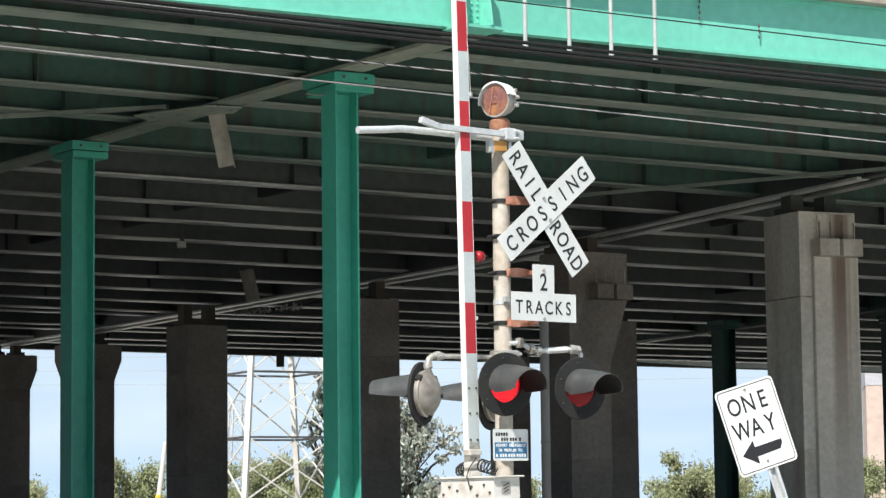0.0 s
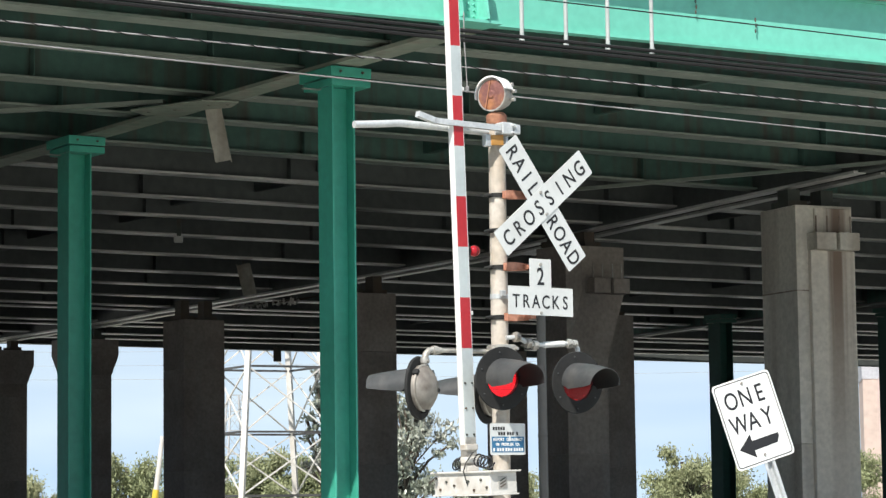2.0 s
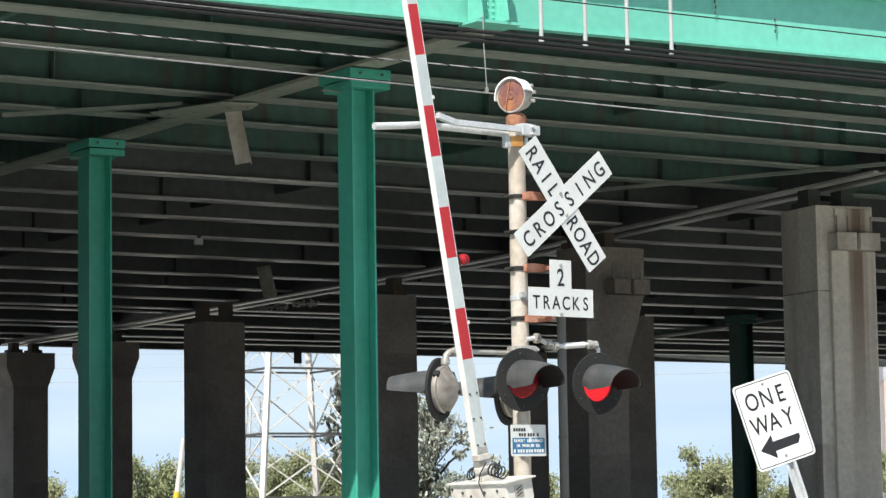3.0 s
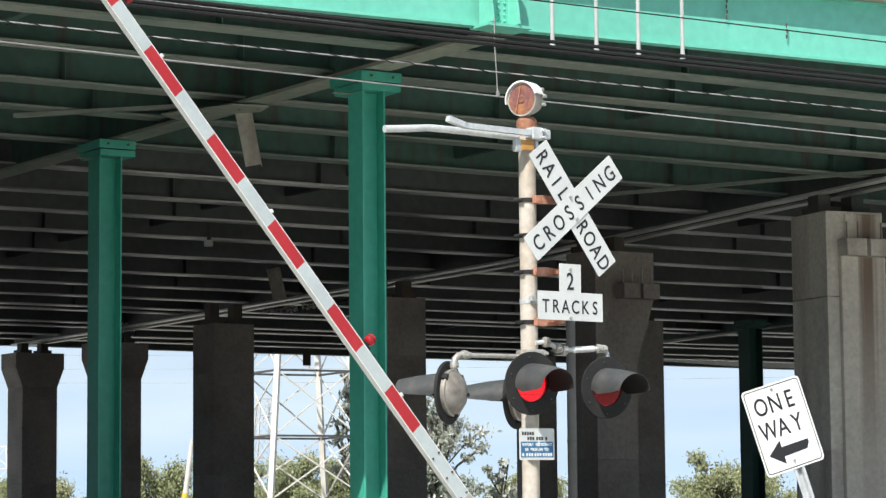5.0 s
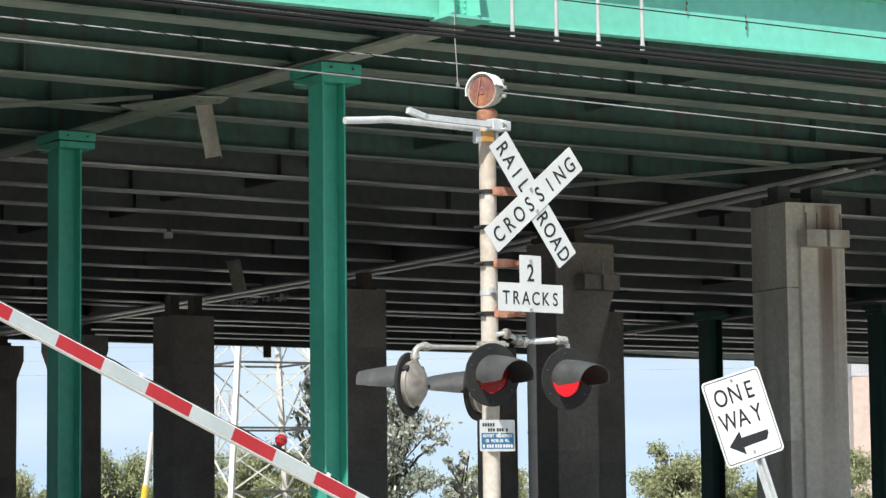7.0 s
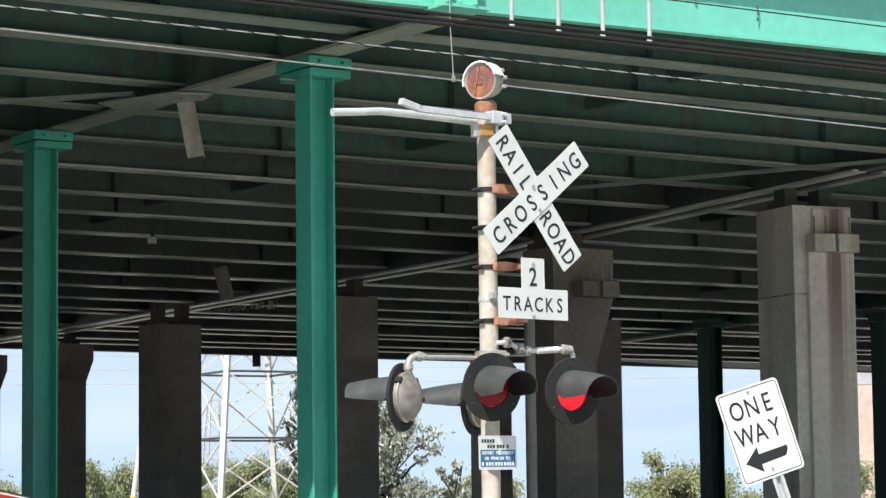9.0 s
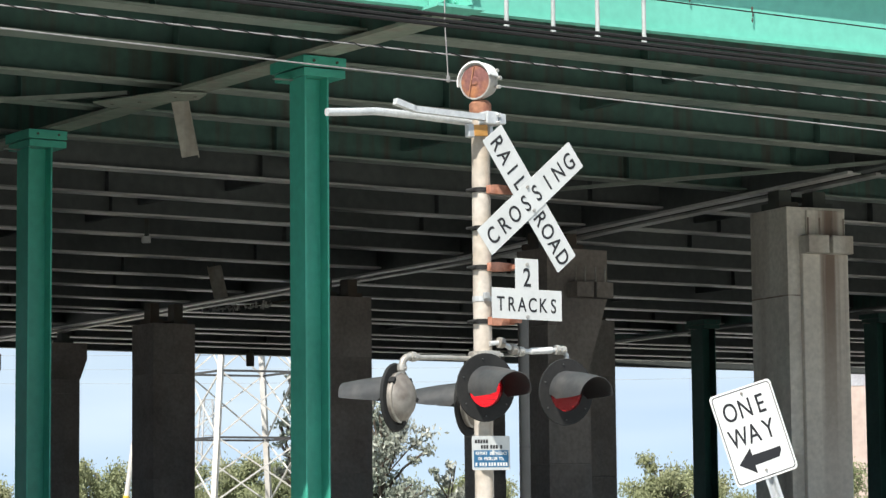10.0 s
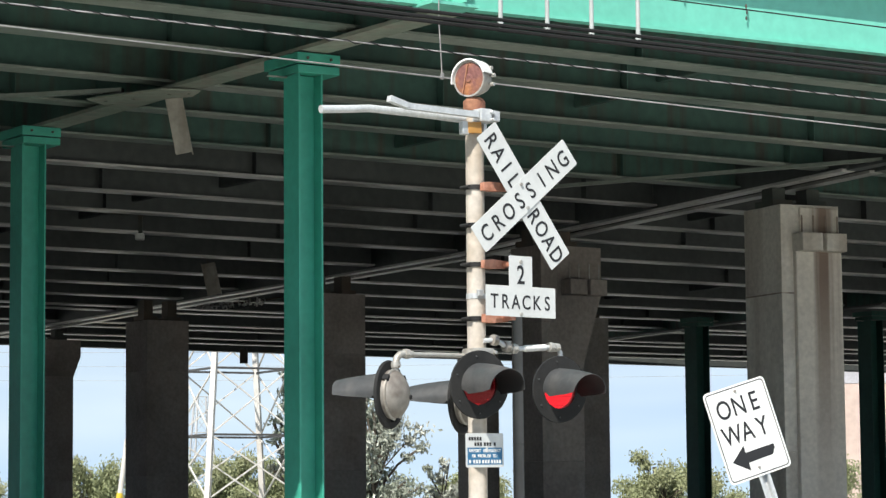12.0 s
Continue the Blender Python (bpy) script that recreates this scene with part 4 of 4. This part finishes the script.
def arm_piece(name, x0, x1, w0, w1, y0, y1, mat, label="", z=OFF):
    bm = bmesh.new()
    pts = [(x0, -w0 / 2), (x1, -w1 / 2), (x1, w1 / 2), (x0, w0 / 2)]
    front = [bm.verts.new((x, y1, z + q)) for x, q in pts]
    rear = [bm.verts.new((x, y0, z + q)) for x, q in pts]
    bm.faces.new(front), bm.faces.new(rear[::-1])
    for i in range(4):
        j = (i + 1) % 4
        bm.faces.new((front[i], front[j], rear[j], rear[i]))
    return part(name, bm, mat, arm, label)


def arm_width(x):
    return 0.104 - 0.022 * min(1, x / 8.6)


arm_piece("arm_beam", 0.66, 8.6, arm_width(0.66) + 0.018, arm_width(8.6) + 0.016, -0.058, 0.0, ARM_WHITE, "white fibreglass arm beam")
S0, STRIPE = 1.427, 0.4064
edges = [0.70] + [S0 + STRIPE * i for i in range(18)]
for i, (a, b) in enumerate(zip(edges, edges[1:])):
    red = i % 2 == 1
    arm_piece("stripe", a, b, arm_width(a), arm_width(b), 0.0005, 0.003, RED_SHEET if red else ARM_SILVER, "red reflective stripe" if red else "grey-white reflective stripe")
arm_piece("shear_pin_bracket", 0.43, 0.72, 0.12, 0.10, -0.06, 0.01, CAST, "worn grey arm bracket")
# cross beam that swings with the arm, lying across it
bm = bmesh.new()
box(bm, 0.17, 0.71, 0.27, pose(0.352, -0.025, -0.35), 0.008)
beam = part("mounting_beam", bm, BOX_WHITE, arm, "scuffed white mounting beam across the arm")
bm = bmesh.new()
box(bm, 0.014, 0.77, 0.31, pose(0.443, -0.02, -0.35), 0.003)
box(bm, 0.012, 0.74, 0.29, pose(0.262, -0.025, -0.35), 0.003)
part("beam_lid", bm, BOX_WHITE, beam)
bm = bmesh.new()
box(bm, 0.10, 0.004, 0.09, pose(0.355, 0.332, -0.36))
part("beam_label", bm, CAST, beam, "faded square grey label")
for i in range(3):
    bm = bmesh.new()
    box(bm, 0.010, 0.002, 0.06, pose(0.33 + 0.025 * i, 0.335, -0.36, 0, 25, 0))
    part("print_bar", bm, DARK_STEEL, beam)
for y, x in ((-0.35, 0.40), (-0.30, 0.31), (-0.22, 0.37), (-0.12, 0.34), (0.06, 0.37), (0.13, 0.30), (0.22, 0.38), (0.29, 0.32)):
    bm = bmesh.new()
    rod(bm, (x, y, -0.484), (x, y, -0.496), 0.011, seg=8)
    part("beam_bolt", bm, DARK_STEEL, beam)
for y0, y1 in ((0.07, 0.23), (-0.07, -0.20)):
    bm = bmesh.new()
    sweep(bm, [(0.505 + 0.045 * math.sin(k * 0.55) + 0.035 * (1 - k / 46), y0 + (y1 - y0) * k / 46 + 0.02 * math.sin(k * 0.55), -0.40 + 0.045 * math.cos(k * 0.55)) for k in range(47)], 0.0065, 6)
    part("coiled_cable", bm, RUBBER, beam, "black coiled cable", True)
bm = bmesh.new()
sweep(bm, [(0.60, 0.05, -0.42), (0.52, 0.03, -0.48), (0.45, 0.03, -0.51), (0.34, 0.05, -0.49)], 0.005, 6)
part("lead_cable", bm, RUBBER, beam, smooth=True)
bm = bmesh.new()
for a in (0.47, 0.54, 0.64):
    box(bm, 0.05, 0.09, 0.12, pose(a, -0.02, OFF), 0.01)
part("clamp_block", bm, BOX_WHITE, arm)
for a in (0.95, 1.15, 0.74):
    for q in (-0.036, 0.036):
        bm = bmesh.new()
        rod(bm, (a, 0.0, OFF + q), (a, 0.010, OFF + q), 0.009, seg=8)
        part("bolt", bm, DARK_STEEL, arm)
for a in (2.21, 5.46, 8.5):
    bm = bmesh.new()
    top = OFF + arm_width(a) / 2 + 0.015
    bmesh.ops.create_uvsphere(bm, u_segments=18, v_segments=12, radius=0.047, matrix=pose(a, -0.03, top + 0.075))
    lamp = part("arm_lamp", bm, ARM_LAMP, arm, "small round red lamp", True)
    bm = bmesh.new()
    rod(bm, (a, -0.03, top - 0.03), (a, -0.03, top + 0.03), 0.022, seg=10)
    box(bm, 0.10, 0.05, 0.03, pose(a, -0.03, top + 0.005), 0.006)
    lathe(bm, [(0.0455, -0.004), (0.0485, -0.004), (0.0485, 0.004), (0.0455, 0.004)], pose(a, -0.03, top + 0.075), 16)
    part("lamp_socket", bm, BLACK_PAINT, lamp)
bm = bmesh.new()
sweep(bm, [(0.8 + 7.6 * k / 90, -0.03, OFF + arm_width(0.8 + 7.6 * k / 90) / 2 + 0.021 + 0.006 * math.sin(k * 1.3)) for k in range(91)], 0.006, 5)
part("lamp_cable", bm, RUBBER, arm)
for a in (1.71, 3.52, 4.97, 6.62, 8.15):
    bm = bmesh.new()
    box(bm, 0.03, 0.05, 0.03, pose(a, -0.03, OFF + arm_width(a) / 2 + 0.022), 0.006)
    part("cable_clip", bm, ARM_WHITE, arm)

# ---- one-way sign on its leaning post ----
ow = thing("one_way_sign", "leaning white ONE WAY sign with black arrow on steel post", "road sign", pose(3.069, 22.12, 2.216, 0, 0, 25.2) @ pose(0, 0, 0, 0, -16.2, 0) @ pose(0, 0, 0, -6.1))
bm = bmesh.new()
prism(bm, rounded(0.61, 0.762, 0.04), 0.003)
plate = part("sign_plate", bm, WHITE_SHEET, ow, "white reflective sign plate")
bm = bmesh.new()
o, q = rounded(0.578, 0.730, 0.034), rounded(0.562, 0.714, 0.028)
vo, vi = [bm.verts.new((a, -0.001, b)) for a, b in o], [bm.verts.new((a, -0.001, b)) for a, b in q]
for i in range(len(vo)):
    j = (i + 1) % len(vo)
    bm.faces.new((vo[i], vo[j], vi[j], vi[i]))
part("border", bm, BLACK_INK, plate)
letters("ONE", 0.158, plate, BLACK_INK, pose(-0.005, -0.0015, 0.137), 0.30, weight=0.0015)
letters("WAY", 0.158, plate, BLACK_INK, pose(0.0, -0.0015, -0.075), 0.30, weight=0.0015)
bm = bmesh.new()
prism(bm, [(-0.225, -0.21), (-0.08, -0.105), (-0.08, -0.165), (0.20, -0.165), (0.20, -0.195), (0.165, -0.245), (-0.08, -0.25), (-0.08, -0.315)], 0.001, pose(0, -0.0015, 0))
part("arrow", bm, BLACK_INK, plate)
for z in (0.33, -0.31):
    bm = bmesh.new()
    rod(bm, (0, 0, z), (0, -0.012, z), 0.012, seg=8)
    part("sign_bolt", bm, CAST, plate)
bm = bmesh.new()
for xx, w, y, d in ((0.0, 0.05, 0.045, 0.006), (-0.027, 0.006, 0.025, 0.04), (0.027, 0.006, 0.025, 0.04), (-0.04, 0.03, 0.008, 0.006), (0.04, 0.03, 0.008, 0.006)):
    box(bm, w, d, 2.62, pose(xx + 0.03, y + 0.003, 0.36 - 1.31))
part("post", bm, GALV, ow, "galvanised U-channel post")

# plain grey post behind the signal
gp = thing("steel_post", "plain grey round steel post behind the signal", "post", pose(1.70, 30.0, 0))
bm = bmesh.new()
lathe(bm, [(0.0, 0), (0.056, 0), (0.054, 3.78), (0.0, 3.80)], seg=20)
part("pole", bm, POST_GREY, gp, smooth=True)
bm = bmesh.new()
lathe(bm, [(0.0545, 0), (0.060, 0), (0.060, 0.03), (0.0545, 0.03)], pose(0, 0, 2.3), 20)
part("band", bm, POST_GREY, gp)


# ---- distance: towers, trees, buildings ----
def lattice_tower(place, half, top_half, levels, leg, mat, label, dark=None):
    t = thing("lattice_tower", label, "pylon", place, group="lattice towers")
    height = levels[-1]

    def corner(i, z):
        h = half + (top_half - half) * z / height
        return Vector(((-h, h, h, -h)[i], (-h, -h, h, h)[i], z))

    for i in range(4):
        bm = bmesh.new()
        bar(bm, corner(i, 0), corner(i, height), leg, leg)
        part("leg", bm, mat, t)
    for z0, z1 in zip(levels, levels[1:]):
        for i in range(4):
            j = (i + 1) % 4
            bm = bmesh.new()
            bar(bm, corner(i, z1), corner(j, z1), leg * 0.4, leg * 0.4)
            part("strut", bm, dark or mat, t)
            for a, b in ((i, j), (j, i)):
                bm = bmesh.new()
                bar(bm, corner(a, z0), corner(b, z1), leg * 0.26, leg * 0.26)
                part("brace", bm, mat, t)
    return t


lattice_tower(pose(-4.98, 100.5, 0, 0, 0, 26.6), 2.25, 0.54, (0, 2.05, 4.48, 7.0, 9.3, 11.5, 13.6, 15.6, 17.5), 0.20, TOWER_STEEL, "weathered pale steel lattice pylon beyond the bridge", TOWER_DARK)
lattice_tower(pose(-11.0, 175, 0, 0, 0, 20), 1.0, 0.4, (0, 1.8, 3.6, 5.3, 6.9, 8.2, 9.3), 0.10, FAR_STEEL, "thin far steel lattice pylon")
lattice_tower(pose(-33.2, 200, 0, 0, 0, 10), 1.2, 0.7, (0, 1.8, 3.5, 5.2, 6.9), 0.20, TOWER_STEEL, "small pale far lattice pylon")

gy = thing("guy_guard", "leaning pale utility pole stub with a yellow guard", "pole", pose(-9.15, 95, 0))
bm = bmesh.new()
rod(bm, (0.0, 0, 0), (0.52, 0, 4.25), 0.12, 0.08, 10)
part("stub", bm, TOWER_STEEL, gy, smooth=True)
bm = bmesh.new()
rod(bm, (0.0, -0.02, 0.0), (0.28, -0.03, 2.3), 0.14, 0.12, 10)
part("guard", bm, GUY_YELLOW, gy, "yellow plastic guard", True)


def tree(place, height, spread, leaves, seed, mat, label, leaf=0.075, clear=0.15, loose=0.4, clumps=26, girth=0.0):
    """Tapered trunk, limbs that fork, and a crown of many small leaves gathered round the limb ends."""
    rnd = random.Random(seed)
    t = thing("tree", label, "tree", place, group="trees beyond the bridge")
    bm = bmesh.new()
    base = height * clear
    sweep(bm, [(0, 0, 0), (rnd.uniform(-.1, .1), 0, base), (rnd.uniform(-.3, .3), rnd.uniform(-.2, .2), height * 0.55), (rnd.uniform(-.4, .4), 0, height * 0.85)], girth or height * 0.022, 7)
    ends = []
    for k in range(clumps):
        f = rnd.uniform(0.05, 1.0)
        z0 = base + (height * 0.75 - base) * f
        a = rnd.uniform(0, math.tau)
        r = spread * (0.35 + 0.65 * math.sin(math.pi * min(1, 0.15 + f * 0.8))) * rnd.uniform(0.35, 1.0)
        tip = Vector((r * math.cos(a), r * math.sin(a), min(height * rnd.uniform(0.9, 1.0), z0 + height * rnd.uniform(0.05, 0.24))))
        start = Vector((0, 0, z0 * 0.8))
        mid = start.lerp(tip, 0.55) + Vector((rnd.uniform(-.2, .2), rnd.uniform(-.2, .2), height * 0.02))
        sweep(bm, [start, mid, tip], height * rnd.uniform(0.005, 0.009), 5)
        ends.append((tip, rnd.uniform(0.55, 1.1)))
        ends.append((mid.lerp(tip, 0.4), rnd.uniform(0.4, 0.8)))
    part("trunk", bm, BARK, t, "brown branching trunk")
    verts, faces = [], []
    for k in range(leaves):
        tip, s = ends[rnd.randrange(len(ends))]
        g = Vector((rnd.gauss(0, 1), rnd.gauss(0, 1), rnd.gauss(0, 0.75))) * (loose * s * spread * 0.36)
        p = tip + g
        p.z = max(p.z, height * 0.04)
        turn = Euler((rnd.uniform(0, 6.3), rnd.uniform(0, 6.3), rnd.uniform(0, 6.3))).to_matrix()
        l = leaf * rnd.uniform(0.6, 1.35)
        i = len(verts)
        for q in ((-l, 0, 0), (0, -l * 0.42, l * 0.08), (l, 0, 0), (0, l * 0.42, l * 0.08)):
            verts.append(p + turn @ Vector(q))
        faces.append((i, i + 1, i + 2, i + 3))
    data = bpy.data.meshes.new("crown")
    data.from_pydata(verts, [], faces)
    data.materials.append(mat)
    crown = new("crown", data)
    crown.parent = t
    tagged(crown, "many small green leaves", kind="stuff")
    return t


GREEN_TREE = "bushy sunlit green tree beyond the bridge"
tree(pose(-15.3, 110, 0), 3.1, 2.0, 19000, 1, LEAF, GREEN_TREE)
tree(pose(-18.6, 111, 0), 3.2, 2.2, 19000, 2, LEAF, GREEN_TREE)
tree(pose(-11.6, 110, 0), 4.0, 2.2, 21000, 3, LEAF, GREEN_TREE)
tree(pose(-9.2, 118, 0), 4.4, 2.0, 19000, 4, LEAF, GREEN_TREE)
tree(pose(-5.9, 116, 0), 4.3, 2.4, 22000, 5, LEAF, GREEN_TREE)
tree(pose(-3.2, 117, 0), 4.4, 2.2, 20000, 6, LEAF, GREEN_TREE)
tree(pose(12.5, 110, 0), 3.9, 2.0, 22000, 7, LEAF, GREEN_TREE)
tree(pose(14.4, 114, 0), 3.6, 2.0, 19000, 8, LEAF, GREEN_TREE)
tree(pose(19.4, 112, 0), 4.0, 2.4, 19000, 9, LEAF, GREEN_TREE)
tree(pose(4.6, 112, 0), 3.4, 2.0, 19000, 10, LEAF, GREEN_TREE)
tree(pose(0.35, 100, 0), 6.3, 2.1, 9000, 11, LEAF_GREY, "sparse grey-green tree with loose twigs", 0.105, 0.1, 0.34, 50, 0.06)
tree(pose(-2.75, 104, 0), 8.4, 1.15, 4600, 12, LEAF_GREY, "thin sparse grey-green tree beside the pylon", 0.105, 0.2, 0.34, 40, 0.05)
tree(pose(2.95, 102, 0), 4.0, 0.9, 2400, 13, LEAF_GREY, "small sparse grey-green tree", 0.105, 0.1, 0.35, 24, 0.04)

b = thing("far_building", "pale pinkish far building with a grey roof band", "building", pose(39.27, 200, 0, 0, 0, -8))
bm = bmesh.new()
box(bm, 6, 8, 10.90, pose(0, 0, 5.45))
part("wall", bm, FAR_BRICK, b)
bm = bmesh.new()
box(bm, 6.1, 8.1, 1.3, pose(0, 0, 11.55))
part("roof", bm, FAR_ROOF, b, "grey metal roof band")
# far wires in the sky, strung between two far poles
for x in (-60, 60):
    c = thing("utility_pole", "far grey wooden utility pole", "pole", pose(x, 130, 0), group="far utility poles")
    bm = bmesh.new()
    rod(bm, (0, 0, 0), (0, 0, 11.5), 0.16, 0.11, 10)
    part("pole", bm, BARK, c, smooth=True)
    bm = bmesh.new()
    bar(bm, (0, -2.4, 9.6), (0, 1.4, 9.6), 0.12, 0.14)
    bar(bm, (0, -0.2, 7.6), (0, 0.2, 11.2), 0.1, 0.1)
    part("cross_arm", bm, BARK, c)
for z, y in ((9.2, 130), (9.9, 130), (10.6, 130)):
    c = thing("power_line", "thin far power line in the sky", "cable", group="far power lines")
    bm = bmesh.new()
    sweep(bm, [(-60 + 120 * k / 40, y, z - 1.1 + 0.0022 * (k - 20) ** 2) for k in range(41)], 0.009, 4)
    part("wire", bm, CABLE_PALE, c)


def motions():
    """The arm comes down; the two lamps of the near face flash in turn."""
    angles = [(0.0, 88.8), (1.5, 88.8), (2.0, 88.2), (2.5, 86.2), (3.0, 79.9), (3.6, 69.5), (4.2, 60.0), (4.8, 51.3), (5.0, 48.5), (5.5, 41.2), (6.0, 34.4),
              (6.5, 28.7), (7.0, 23.6), (7.6, 19.2), (8.2, 15.4), (8.8, 11.8), (9.0, 10.4), (9.4, 7.2), (10.0, 3.6), (10.6, 1.5), (12.0, 1.5)]
    walk(arm, [(t, pose(*PIVOT, 0, -a, 180 + YAW)) for t, a in angles])
    # seconds at which the flash passes to the other lamp; the lamp nearest the mast is lit first
    swaps = [0.04, 0.70, 1.32, 1.92, 2.56, 3.25, 3.90, 4.52, 5.14, 5.76, 6.36, 7.02, 7.66, 8.28, 8.91, 9.60, 10.18, 10.86, 11.46]
    for slats, first in ((shutter(head_a), True), (shutter(head_b), False)):
        lit = first
        rows = [(0.0, lit)]
        for s in swaps:
            lit = not lit
            rows += [(s - 0.034, not lit), (s + 0.034, lit)]
        rows.append((12.0, lit))
        for slat, z in slats:
            walk(slat, [(t, pose(0, 0.014, z, 89.5 if on else 0)) for t, on in rows])


motions()
